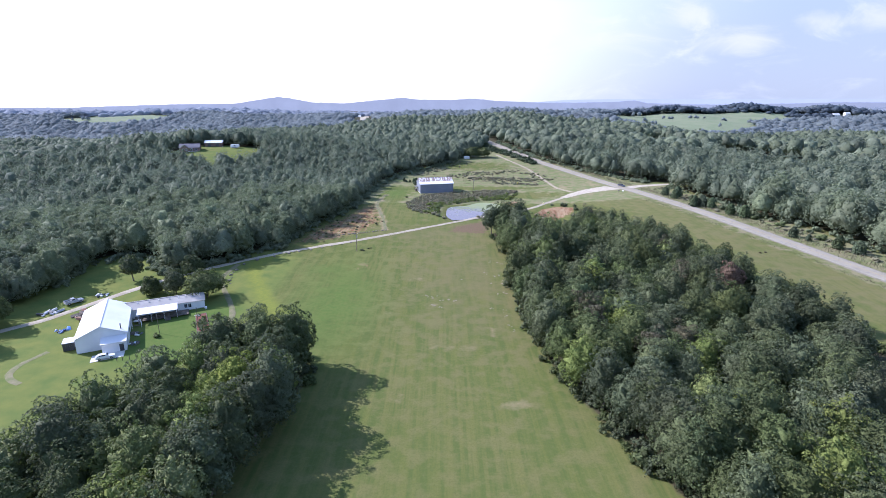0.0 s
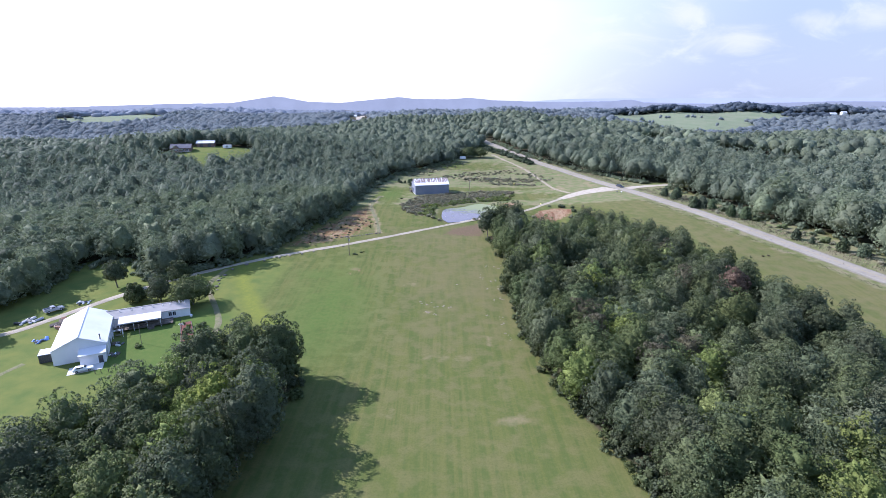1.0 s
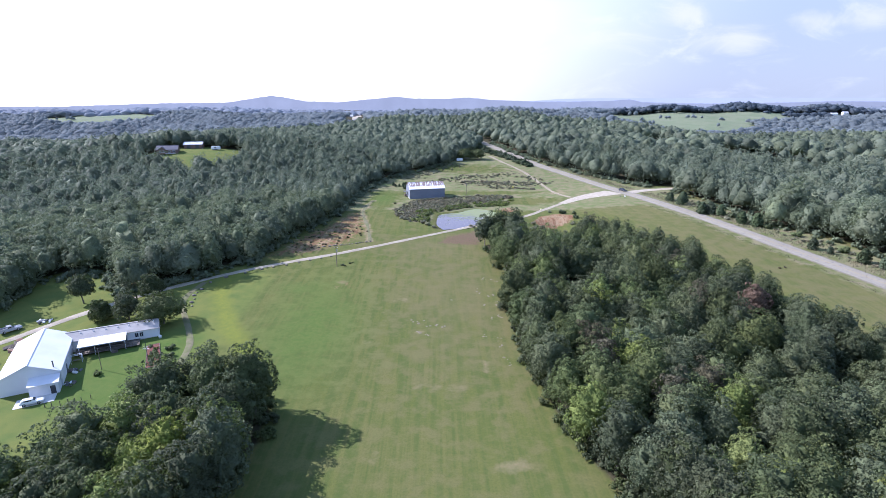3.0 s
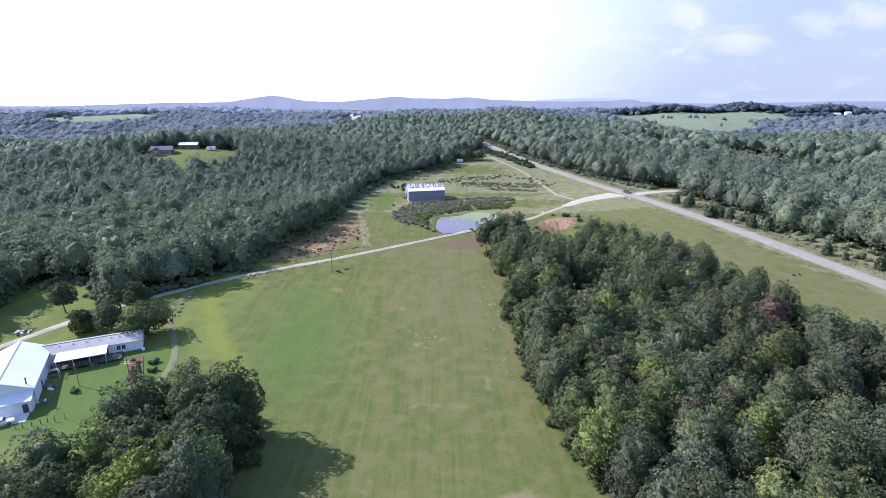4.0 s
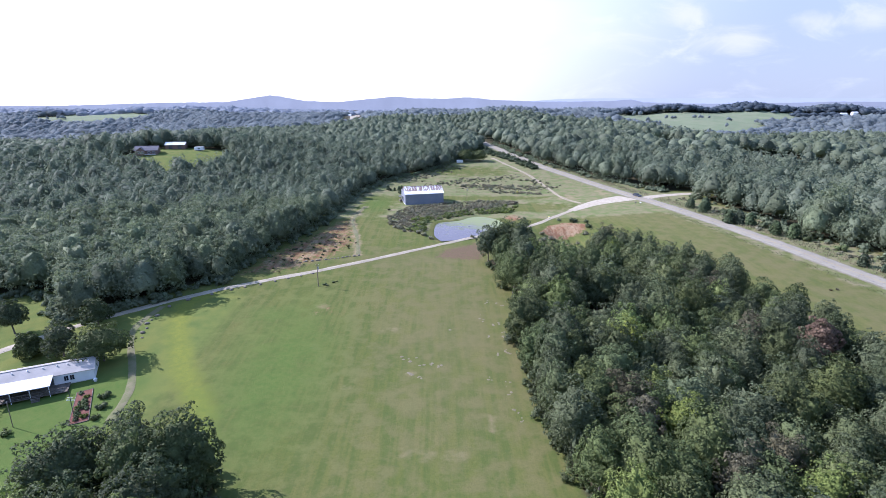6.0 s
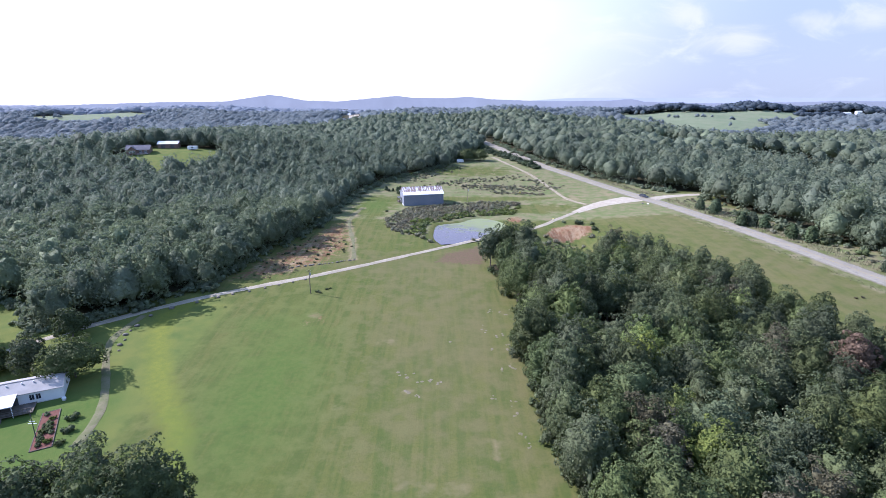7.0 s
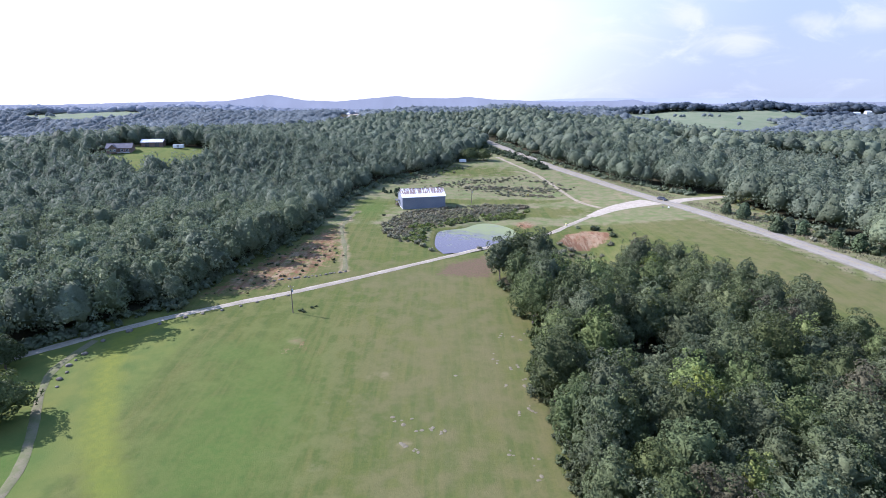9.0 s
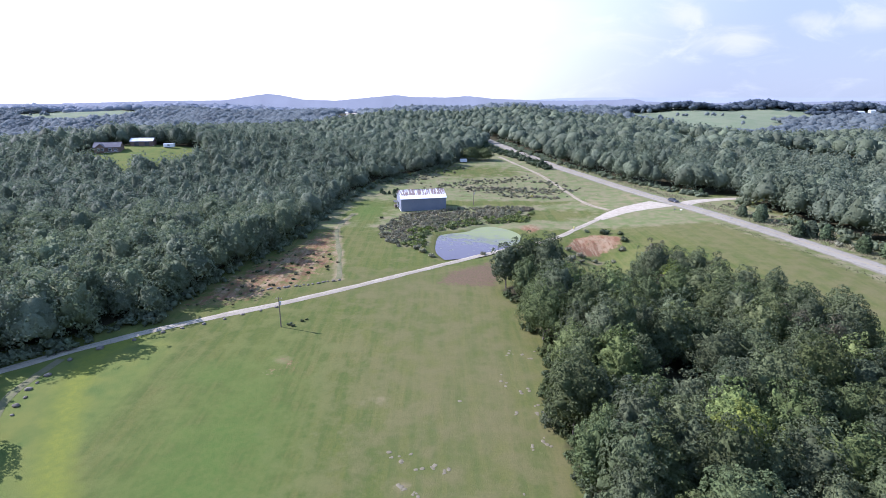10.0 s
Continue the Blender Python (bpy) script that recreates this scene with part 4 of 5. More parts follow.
def slab(parent, name, corners, thick, mat, label=""):
    """A flat or sloping plate from its corners, thickened downwards."""
    bm = bmesh.new()
    top = [bm.verts.new(c) for c in corners]
    low = [bm.verts.new((c[0], c[1], c[2] - thick)) for c in corners]
    bm.faces.new(top)
    bm.faces.new(low[::-1])
    k = len(top)
    for i in range(k):
        bm.faces.new((top[(i + 1) % k], top[i], low[i], low[(i + 1) % k]))
    bmesh.ops.recalc_face_normals(bm, faces=bm.faces)
    return part(name, bm, mat, parent, label)


def gable_wall(parent, name, x, width, eave, top, thick, mat, label=""):
    """An end wall with its gable, across y at x."""
    bm = bmesh.new()
    w = width / 2
    prof = [(-w, 0), (w, 0), (w, eave), (0, top), (-w, eave)]
    a = [bm.verts.new((x - thick / 2, y, z)) for y, z in prof]
    b = [bm.verts.new((x + thick / 2, y, z)) for y, z in prof]
    bm.faces.new(a[::-1])
    bm.faces.new(b)
    for i in range(5):
        bm.faces.new((a[i], a[(i + 1) % 5], b[(i + 1) % 5], b[i]))
    bmesh.ops.recalc_face_normals(bm, faces=bm.faces)
    return part(name, bm, mat, parent, label)


def gable_house(parent, L, W, eave, top, wall, roof, over=0.35, sink=0.6, ribs=0, rib_mat=None):
    """Four walls and two roof slopes; the ridge runs along x, the front faces -y."""
    t = 0.18
    for y, nm in ((-W / 2 + t / 2, "front_wall"), (W / 2 - t / 2, "back_wall")):
        box(parent, nm, (0, y, (eave - sink) / 2), (L - 2 * t - 0.006, t, eave + sink), wall, bevel=0.01)
    for x in (-L / 2 + t / 2, L / 2 - t / 2):
        g = gable_wall(parent, "gable_wall", x, W, eave, top - 0.03, t, wall)
        g.location.z = 0
        box(parent, "footing", (x, 0, -sink / 2 - 0.003), (t, W, sink), CONCRETE, bevel=0.01)
    k = (top - eave) / (W / 2)
    lo = eave - over * k + 0.12
    tp = top + 0.12
    roofs = []
    for s, nm in ((-1, "front_roof"), (1, "back_roof")):
        r = slab(parent, nm, [(-L / 2 - over, s * (W / 2 + over), lo), (L / 2 + over, s * (W / 2 + over), lo), (L / 2 + over, 0, tp), (-L / 2 - over, 0, tp)][::s], 0.12, roof)
        roofs.append(r)
        for i in range(ribs):
            x = -L / 2 - over + (L + 2 * over) * (i + 0.5) / ribs
            slab(r, "rib", [(x - 0.03, s * (W / 2 + over), lo + 0.014), (x + 0.03, s * (W / 2 + over), lo + 0.014), (x + 0.03, s * 0.01, tp + 0.014), (x - 0.03, s * 0.01, tp + 0.014)][::s], 0.04, rib_mat or roof)
    box(parent, "ridge_cap", (0, 0, tp + 0.03), (L + 2 * over, 0.4, 0.06), rib_mat or roof)
    return roofs


def window_part(parent, x, y, z, w, h, side="y", mat=None):
    """A framed window on a wall that faces along y (or x)."""
    sx, sy = ((w, 0.10) if side == "y" else (0.10, w))
    f = box(parent, "window", (x, y, z), (sx + (0.16 if side == "y" else 0), sy + (0.16 if side != "y" else 0), h + 0.16), mat or VINYL, "white window frame", 0.01)
    d = -0.035
    for u in (-0.25, 0.25):
        c = (x + u * w, y + d, z) if side == "y" else (x - d, y + u * w, z)
        s = (w * 0.44, 0.07, h * 0.94) if side == "y" else (0.07, w * 0.44, h * 0.94)
        box(f, "pane", c, s, GLASS, "dark window pane", 0)


# ---- blue barn ----
def build_barn():
    b = base("barn", pose(-5.5, 333.3, 7.2, 0, 0, 13.5), "long blue-grey metal barn with a rusting white roof, behind the pond", "barn")
    gable_house(b, 21.0, 12.4, 5.2, 8.2, BLUE_WALL, RUSTED, 0.3, 0.8, 24)
    for i in range(23):
        x = -10.2 + 20.4 * i / 22
        box(b, "wall_batten", (x, -6.235, 2.5), (0.06, 0.07, 5.0), BLUE_WALL, bevel=0)
    box(b, "sliding_door", (10.56, -1.0, 2.0), (0.12, 4.2, 4.0), DARK_METAL, "dark sliding door")
    box(b, "lean_to_roof", (-11.4, 2.5, 2.6), (2.0, 5.0, 0.12), DARK_METAL, "low dark lean-to roof")
    for y in (0.2, 4.8):
        rod(b, "post", (-12.2, y, -0.6), (-12.2, y, 2.6), 0.08, 0.08, DARK_WOOD)
    box(b, "hay_bale", (-11.6, 2.4, 0.55), (1.3, 2.4, 1.1), DARK_WOOD, "dark stored bale under the lean-to", 0.15)


build_barn()


# ---- white workshop ----
def build_workshop():
    w = base("workshop", pose(-95.45, 137.3, 0.25, 0, 0, 116.7), "large white sheet-metal workshop with a gable roof beside the mobile home", "workshop")
    # local x runs back from the front gable; y points west
    gable_house(w, 22.0, 11.8, 3.9, 6.5, WHITE_METAL, WHITE_ROOF, 0.25, 0.5)
    rod(w, "stove_pipe", (-9.8, -4.6, 3.6), (-9.8, -4.6, 5.9), 0.13, 0.13, DARK_METAL, "dark stove pipe")
    box(w, "pipe_cap", (-9.8, -4.6, 5.98), (0.4, 0.4, 0.12), DARK_METAL)
    annex = box(w, "annex", (-12.6, -2.9, 1.2), (3.0, 5.6, 3.2), WHITE_METAL, "white lean-to annex on the gable end")
    slab(annex, "annex_roof", [(-14.5, -5.9, 2.75), (-14.5, 0.1, 2.75), (-11.1, 0.1, 3.45), (-11.1, -5.9, 3.45)], 0.12, WHITE_ROOF)
    box(annex, "door", (-14.12, -4.6, 1.0), (0.08, 1.0, 2.0), DARK_METAL, "dark narrow door", 0.01)
    box(w, "side_door", (-4.0, -5.93, 1.05), (1.0, 0.08, 2.1), DARK_METAL, "dark side door", 0.01)
    box(w, "roller_door", (2.0, 5.93, 1.6), (4.0, 0.08, 3.2), VINYL, "pale roller door", 0.01)
    for x in (-11.15, 10.95):
        rod(w, "downpipe", (x, -6.02, 0), (x, -6.02, 3.8), 0.06, 0.06, WHITE_METAL)


build_workshop()
tagged(link_mesh("concrete_pad", *(lambda pts: ([(x, y, ground_at(x, y) + 0.06) for x, y in pts] + [(x, y, ground_at(x, y) - 0.2) for x, y in pts],
       [(0, 1, 2, 3), (4, 5, 1, 0), (5, 6, 2, 1), (6, 7, 3, 2), (7, 4, 0, 3)]))([(-89.6, 120.3), (-83.0, 123.8), (-84.6, 127.3), (-91.2, 123.8)]), CONCRETE), "pale concrete pad in front of the annex", "pad", kind="structure")


# ---- mobile home with porch ----
def build_home():
    h = base("mobile_home", pose(-86.2, 153.0, 1.15, 0, 0, 25.5), "long white mobile home with grey shingle roof and a covered porch", "house")
    gable_house(h, 21.5, 7.2, 2.55, 3.75, VINYL, SHINGLE, 0.25, 0.6)
    box(h, "skirting", (0, -3.62, -0.12), (21.3, 0.05, 0.6), CONCRETE, "pale skirting along the base", 0.01)
    for x in (5.4, 6.5):
        window_part(h, x, -3.62, 1.45, 0.85, 1.2)
    window_part(h, -2.5, -3.62, 1.45, 1.4, 1.0)
    window_part(h, 10.72, 0.5, 1.45, 0.9, 0.9, "x")
    box(h, "door", (2.6, -3.63, 1.0), (0.95, 0.08, 2.0), DARK_METAL, "dark front door", 0.01)
    for i, x in enumerate((-7.5, -4.6, -1.8, 1.0, 3.6, 5.6, 8.2, 9.6)):
        rod(h, "roof_vent", (x, -1.0, 3.4), (x, -1.0, 3.85), 0.16, 0.14, WHITE_ROOF, "pale round roof vent")
    a = slab(h, "porch_roof", [(-7.6, -7.9, 2.35), (3.2, -7.9, 2.35), (3.2, -3.6, 2.85), (-7.6, -3.6, 2.85)], 0.12, WHITE_ROOF, "white metal porch roof")
    for x in (-7.3, -3.9, -0.5, 2.9):
        rod(a, "post", (x, -7.7, -0.4), (x, -7.7, 2.26), 0.07, 0.07, WHITE_METAL)
    deck = box(h, "deck", (-1.2, -5.75, 0.25), (14.6, 4.2, 0.14), DARK_WOOD, "weathered timber deck", 0.01)
    for i in range(21):
        x = -8.4 + 14.4 * i / 20
        if not 10 < i < 13:
            box(deck, "baluster", (x, -7.75, 0.8), (0.07, 0.07, 1.0), DARK_WOOD, bevel=0)
    for z in (0.62, 1.28):
        box(deck, "rail", (-1.2, -7.76, z), (14.4, 0.10, 0.09), DARK_WOOD, bevel=0)
    for i in range(3):
        box(h, "step", (0.4, -8.15 - 0.3 * i, 0.1 - 0.19 * i), (1.5, 0.3, 0.18), DARK_WOOD, "timber porch step", 0.01)


build_home()


# ---- round the house ----
def wheels(parent, xs, half, r):
    for x in xs:
        for s in (-1, 1):
            t = rod(parent, "wheel", (x, s * (half - 0.12), r), (x, s * (half + 0.1), r), r, r, RUBBER, seg=16)
            rod(t, "rim", (x, s * (half + 0.09), r), (x, s * (half + 0.13), r), r * 0.55, r * 0.5, CAR_GREY, "metal rim", 12)


def shell(parent, name, sections, mat, label=""):
    """A body from cross-sections (x, half width, low, high), rounded a little."""
    bm = bmesh.new()
    rings = []
    for x, w, lo, hi in sections:
        r = min(0.12, (hi - lo) * 0.3)
        prof = [(-w, lo), (w, lo), (w, hi - r), (w - r, hi), (-w + r, hi), (-w, hi - r)]
        rings.append([bm.verts.new((x, y, z)) for y, z in prof])
    for u, v in zip(rings, rings[1:]):
        for i in range(6):
            bm.faces.new((u[i], u[(i + 1) % 6], v[(i + 1) % 6], v[i]))
    bm.faces.new(rings[0][::-1])
    bm.faces.new(rings[-1])
    bmesh.ops.recalc_face_normals(bm, faces=bm.faces)
    return part(name, bm, mat, parent, label)


def vehicle(name, m, paint, label, category, bed):
    v = base(name, m, label, category)
    shell(v, "body", [(-2.6, 0.86, 0.45, 0.98), (-2.45, 0.93, 0.4, 1.05), (0.9, 0.93, 0.4, 1.05), (2.4, 0.9, 0.42, 0.98), (2.62, 0.8, 0.48, 0.85)], paint)
    if bed:
        shell(v, "cab", [(-0.75, 0.82, 1.0, 1.75), (0.2, 0.80, 1.0, 1.78), (0.95, 0.80, 1.0, 1.1)], paint)
        box(v, "bed_liner", (-1.65, 0, 1.055), (1.5, 1.5, 0.03), DARK_METAL, "dark truck bed", 0)
        for s in (-1, 1):
            box(v, "bed_side", (-1.65, s * 0.86, 1.2), (1.8, 0.1, 0.35), paint)
        box(v, "tailgate", (-2.55, 0, 1.2), (0.08, 1.7, 0.35), paint)
    else:
        shell(v, "cab", [(-2.35, 0.78, 1.0, 1.2), (-1.9, 0.78, 1.0, 1.62), (0.3, 0.76, 1.0, 1.66), (1.1, 0.78, 1.0, 1.08)], paint)
    box(v, "windscreen", (0.62, 0, 1.44), (0.06, 1.4, 0.62), GLASS, "dark windscreen", 0, Matrix.Rotation(radians(-50), 4, "Y"))
    for s in (-1, 1):
        box(v, "side_window", (-0.25 if bed else -0.7, s * 0.81, 1.42), (0.8 if bed else 1.7, 0.04, 0.36), GLASS, "dark side window", 0)
        box(v, "headlight", (2.56, s * 0.62, 0.78), (0.1, 0.3, 0.16), VINYL, "clear headlight", 0.02)
        box(v, "tail_light", (-2.6, s * 0.74, 0.85), (0.06, 0.16, 0.24), ORANGE_PAINT, "red tail light", 0.01)
    wheels(v, (-1.65, 1.6), 0.86, 0.38)
    return v


def on_land(x, y, turn=0.0, dz=0.0):
    return pose(x, y, ground_at(x, y) + dz, 0, 0, turn)


vehicle("pickup_truck", on_land(-118, 157.2, 54, 0.1), CAR_GREY, "silver pickup truck parked on the driveway under the trees", "truck", True)
vehicle("car", on_land(-86.9, 122.6, 27, 0.06) @ Matrix.Scale(0.82, 4), CAR_WHITE, "white car parked on the concrete pad by the workshop", "car", False)
vehicle("car", on_land(113.3, 334.0, -66, 0.24), CAR_DARK, "dark car driving along the highway past the junction", "car", False)

con = base("storage_box", on_land(-99.8, 128.2, 26.7), "dark storage container with a white roof beside the workshop", "container")
box(con, "body", (0, 0, 1.1), (2.6, 3.6, 2.2), DARK_METAL, bevel=0.04)
box(con, "roof", (0, 0, 2.27), (2.8, 3.8, 0.14), WHITE_ROOF, "white flat roof")
for i in range(6):
    box(con, "rib", (-1.1 + 0.44 * i, -1.83, 1.1), (0.1, 0.07, 2.1), DARK_METAL, bevel=0)


def heap(name, x, y, size, mat, seed, n, label, category, flat=0.5):
    """A heap of tumbled pieces on the ground."""
    r = np.random.default_rng(seed)
    h = base(name, on_land(x, y), label, category)
    for i in range(n):
        s = size * r.uniform(0.25, 0.6)
        m = pose(r.normal(0, size * 0.5), r.normal(0, size * 0.4), s * flat * 0.4, r.uniform(-25, 25), r.uniform(-25, 25), r.uniform(0, 180))
        bm = bmesh.new()
        bmesh.ops.create_cube(bm, size=1.0)
        bmesh.ops.bevel(bm, geom=bm.edges[:], offset=0.12, segments=1, affect="EDGES")
        bmesh.ops.transform(bm, matrix=m @ Matrix.Diagonal((s * 1.6, s * 0.8, s * flat, 1)), verts=bm.verts)
        part("piece", bm, mat[i % len(mat)], h)


heap("covered_junk_pile", -108.3, 138.0, 1.9, [BLUE_TARP, BLUE_TARP, WHITE_ROOF, DARK_METAL], 3, 9, "heap of junk under a blue tarpaulin on the lawn", "junk")
heap("scrap_pile", -108.2, 147.6, 3.4, [DARK_WOOD, RUST_SCRAP, RUST_SCRAP, CONCRETE, DARK_WOOD], 4, 30, "rusty orange scrap and timber pile by the workshop", "scrap")
heap("garden_clutter", -86.6, 136.5, 1.6, [DARK_WOOD, CONCRETE, DARK_METAL], 5, 10, "dark clutter along the workshop wall", "clutter")
heap("garden_clutter", -84.4, 131.0, 1.3, [DARK_WOOD, DARK_METAL, VINYL], 6, 8, "dark clutter along the workshop wall", "clutter")
heap("yard_clutter", -121.0, 150.5, 2.6, [DARK_METAL, CONCRETE, CAR_GREY], 7, 14, "grey machinery and clutter under the trees", "clutter")
heap("yard_clutter", -112.5, 163.5, 1.8, [DARK_METAL, CONCRETE, CAR_WHITE], 8, 10, "pale machinery and clutter beside the driveway", "clutter")

sw = base("swing_frame", on_land(-88.9, 140.8, 27), "timber swing frame standing on the lawn by the porch", "swing")
for x in (-1.2, 1.2):
    for y in (-0.8, 0.8):
        rod(sw, "leg", (x, y, -0.1), (x, y * 0.5, 1.9), 0.06, 0.06, VINYL)
for y in (-0.4, 0.4):
    rod(sw, "beam", (-1.3, y, 1.9), (1.3, y, 1.9), 0.06, 0.06, VINYL)
box(sw, "seat", (0, 0, 0.5), (1.6, 0.6, 0.08), DARK_WOOD)

lp = base("clothes_pole", on_land(-80.4, 136.9), "slim grey pole standing on the lawn", "pole")
rod(lp, "shaft", (0, 0, -0.3), (0, 0, 5.6), 0.08, 0.06, POLE_WOOD)
box(lp, "cap", (0, 0, 5.65), (0.3, 0.3, 0.1), DARK_METAL)
tp = base("antenna_pole", on_land(-70.9, 140.6), "dark pole with white cross arms beside the flower bed", "pole")
rod(tp, "shaft", (0, 0, -0.3), (0, 0, 6.2), 0.09, 0.06, DARK_METAL)
for z, w in ((3.6, 1.7), (4.1, 1.1)):
    box(tp, "cross_arm", (0, 0, z), (w, 0.08, 0.1), VINYL, "white cross arm", 0.01)
tank = base("gas_tank", on_land(-74.2, 153.2), "small white round tank on the lawn beside the house", "tank")
bm = bmesh.new()
bmesh.ops.create_uvsphere(bm, u_segments=14, v_segments=8, radius=0.42)
bmesh.ops.translate(bm, vec=(0, 0, 0.5), verts=bm.verts)
part("vessel", bm, CAR_WHITE, tank)
box(tank, "foot", (0, 0, 0.1), (0.5, 0.5, 0.3), CONCRETE)

fence = base("wire_fence", on_land(-79, 123), "row of dark timber fence posts on the lawn", "fence")
fo = Vector((-79, 123, 0))
for x, y in ((-83.2, 121.2), (-81.9, 121.5), (-80.4, 122.0), (-79.2, 122.8), (-78.0, 123.2), (-76.8, 123.6), (-75.3, 124.5)):
    rod(fence, "post", (x - fo.x, y - fo.y, -0.3), (x - fo.x, y - fo.y, 1.15), 0.08, 0.07, DARK_WOOD)


# ---- small plants ----
def shrub_mesh(name, seed, mat, radius, height, count, size, lobes=7, core=0.78):
    r = np.random.default_rng(seed)
    return foliage_mesh(name, crown(r, count, size, radius, height, -0.6, lobes, 1, core), mat)


SHRUBS = [shrub_mesh("foliage", 60 + i, m, 1.0, 1.7, 150, 0.26) for i, m in enumerate((LEAF, LEAF_BRUSH, LEAF_LIGHT, LEAF_DULL))]


def shrub(name, x, y, size, kind, label, group="", tall=1.0):
    s = new(name, SHRUBS[kind])
    s.matrix_basis = stand(x, y, (x * 7 + y * 3) % 6.28, size, tall)
    return tagged(s, label, "shrub", group)


def cedar_mesh(seed, count=620):
    """A dense egg-shaped cedar of short upturned sprays."""
    r = np.random.default_rng(seed)
    z = r.uniform(0.0, 1, count)
    a = r.uniform(0, 6.28, count)
    lumps = 1 + 0.16 * np.sin(3 * a + seed) + 0.12 * np.sin(9 * z + 2 * a)
    rad = np.sqrt(np.clip(1 - z ** 1.7, 0, 1)) * np.clip(z * 4 + 0.6, 0, 1) * 1.75 * lumps * r.uniform(0.8, 1.12, count) + 0.05
    p = np.stack([rad * np.cos(a), rad * np.sin(a), z * 4.0 + 0.1], 1)
    d = np.stack([np.cos(a), np.sin(a), 0.4 + z], 1)
    q = leaf_quads(r, p, d, 0.55).reshape(-1, 3)
    sv, sf = ICO[2]
    cv = sv * np.array([1.35, 1.35, 1.75]) * (1 + r.normal(0, 0.06, (len(sv), 1))) + np.array([0, 0, 1.8])
    cv[:, :2] *= np.clip(1.2 - cv[:, 2:3] / 5.0, 0.2, 1)
    return foliage_mesh("cedar", (np.concatenate([cv, q]), np.concatenate([sf, np.arange(len(q)).reshape(-1, 3) + len(cv)])), LEAF_CEDAR)


CEDARS = [cedar_mesh(90), cedar_mesh(91)]


def cedar(x, y, size, k, group="", label="dark green pointed cedar on open ground"):
    c = new("cedar_tree", CEDARS[k % 2])
    c.matrix_basis = stand(x, y, (x + y) % 6.28, size * 0.9, 1.1)
    return tagged(c, label, "tree", group)


# flower bed: red mulch with a timber edge and plants
def build_bed():
    pts = [(-69.9, 137.3), (-75.4, 148.6), (-72.9, 150.2), (-66.9, 138.9)]
    b = base("flower_bed", on_land(-71.3, 143.7), "red-mulched flower bed with green plants on the lawn", "flower bed")
    o = Vector((-71.3, 143.7, ground_at(-71.3, 143.7)))
    loc = [Vector((x, y, ground_at(x, y))) - o for x, y in pts]
    slab(b, "mulch", [(p.x, p.y, p.z + 0.12) for p in loc], 0.4, RED_MULCH, "red bark mulch")
    for p, q in zip(loc, loc[1:] + loc[:1]):
        rod(b, "edging", (p.x, p.y, p.z + 0.08), (q.x, q.y, q.z + 0.08), 0.1, 0.1, DARK_WOOD)
    r = np.random.default_rng(8)
    for i in range(16):
        u, v = r.uniform(0.08, 0.92), r.uniform(0.2, 0.8)
        p = loc[0].lerp(loc[1], u).lerp(loc[3].lerp(loc[2], u), v)
        s = new("plant", SHRUBS[2 if i % 4 == 1 else 0])
        s.parent = b
        k = r.uniform(0.5, 0.95)
        s.matrix_basis = Matrix.Translation(p + Vector((0, 0, 0.1))) @ Matrix.Diagonal((k, k, k, 1))


build_bed()
for x, y, s in ((-67.0, 143.2, 1.3), (-68.6, 147.0, 1.4), (-65.8, 139.6, 1.0)):
    shrub("garden_shrub", x, y, s, 0, "dark green garden shrub beside the flower bed", "shrubs by the flower bed")
shrub("garden_shrub", -80.0, 134.9, 1.2, 2, "bright green shrub on the lawn by the pole")

# lone trees round the house
LONE = [("pond_tree", 111, LEAF, 4.2, 13.0, 2.0, 21.5, 229.5, "tall dark oak standing by the pond and driveway"),
        ("pond_tree", 112, LEAF, 4.6, 13.5, 2.2, 28.0, 233.0, "tall dark oak standing by the pond and driveway"),
        ("lawn_tree", 101, LEAF, 3.4, 9.2, 2.4, -109.1, 175.6, "dark leafy tree with a bare trunk on the lawn"),
        ("lawn_tree", 102, LEAF, 3.9, 8.8, 1.2, -88.6, 164.0, "round dark green tree behind the mobile home"),
        ("lawn_tree", 103, LEAF, 5.4, 8.8, 1.4, -77.5, 162.0, "wide spreading dark green tree shading the track"),
        ("lawn_tree", 104, LEAF, 3.2, 5.6, 0.4, -96.5, 164.0, "low bushy tree behind the mobile home"),
        ("lawn_tree", 105, LEAF, 3.3, 8.0, 1.0, -89.5, 179.5, "dark oval tree beside the driveway"),
        ("lawn_tree", 106, LEAF, 4.0, 10.0, 2.0, -129.0, 140.5, "dark leafy tree at the edge of the lawn"),
        ("lawn_tree", 107, LEAF, 4.4, 11.0, 2.0, -127.5, 128.5, "dark leafy tree at the edge of the lawn"),
        ("rusty_tree", 108, LEAF_RUST, 3.5, 14.2, 6.0, 86.0, 149.5, "oak with rust-brown dying leaves in the wood"),
        ("yard_tree", 109, LEAF, 6.2, 8.5, 0.8, 24.5, 455.0, "dark spreading tree in the meadow beyond the barn"),
        ("yard_tree", 110, LEAF, 5.6, 8.0, 0.8, 35.0, 456.0, "dark spreading tree in the meadow beyond the barn")]
for nm, sd, mt, rad, hi, bot, x, y, lab in LONE:
    t = broadleaf(nm, sd, mt, 3000, 0.42, rad, hi, bot, lab)
    t.matrix_basis = stand(x, y, 0, 1, 1, 0.05)


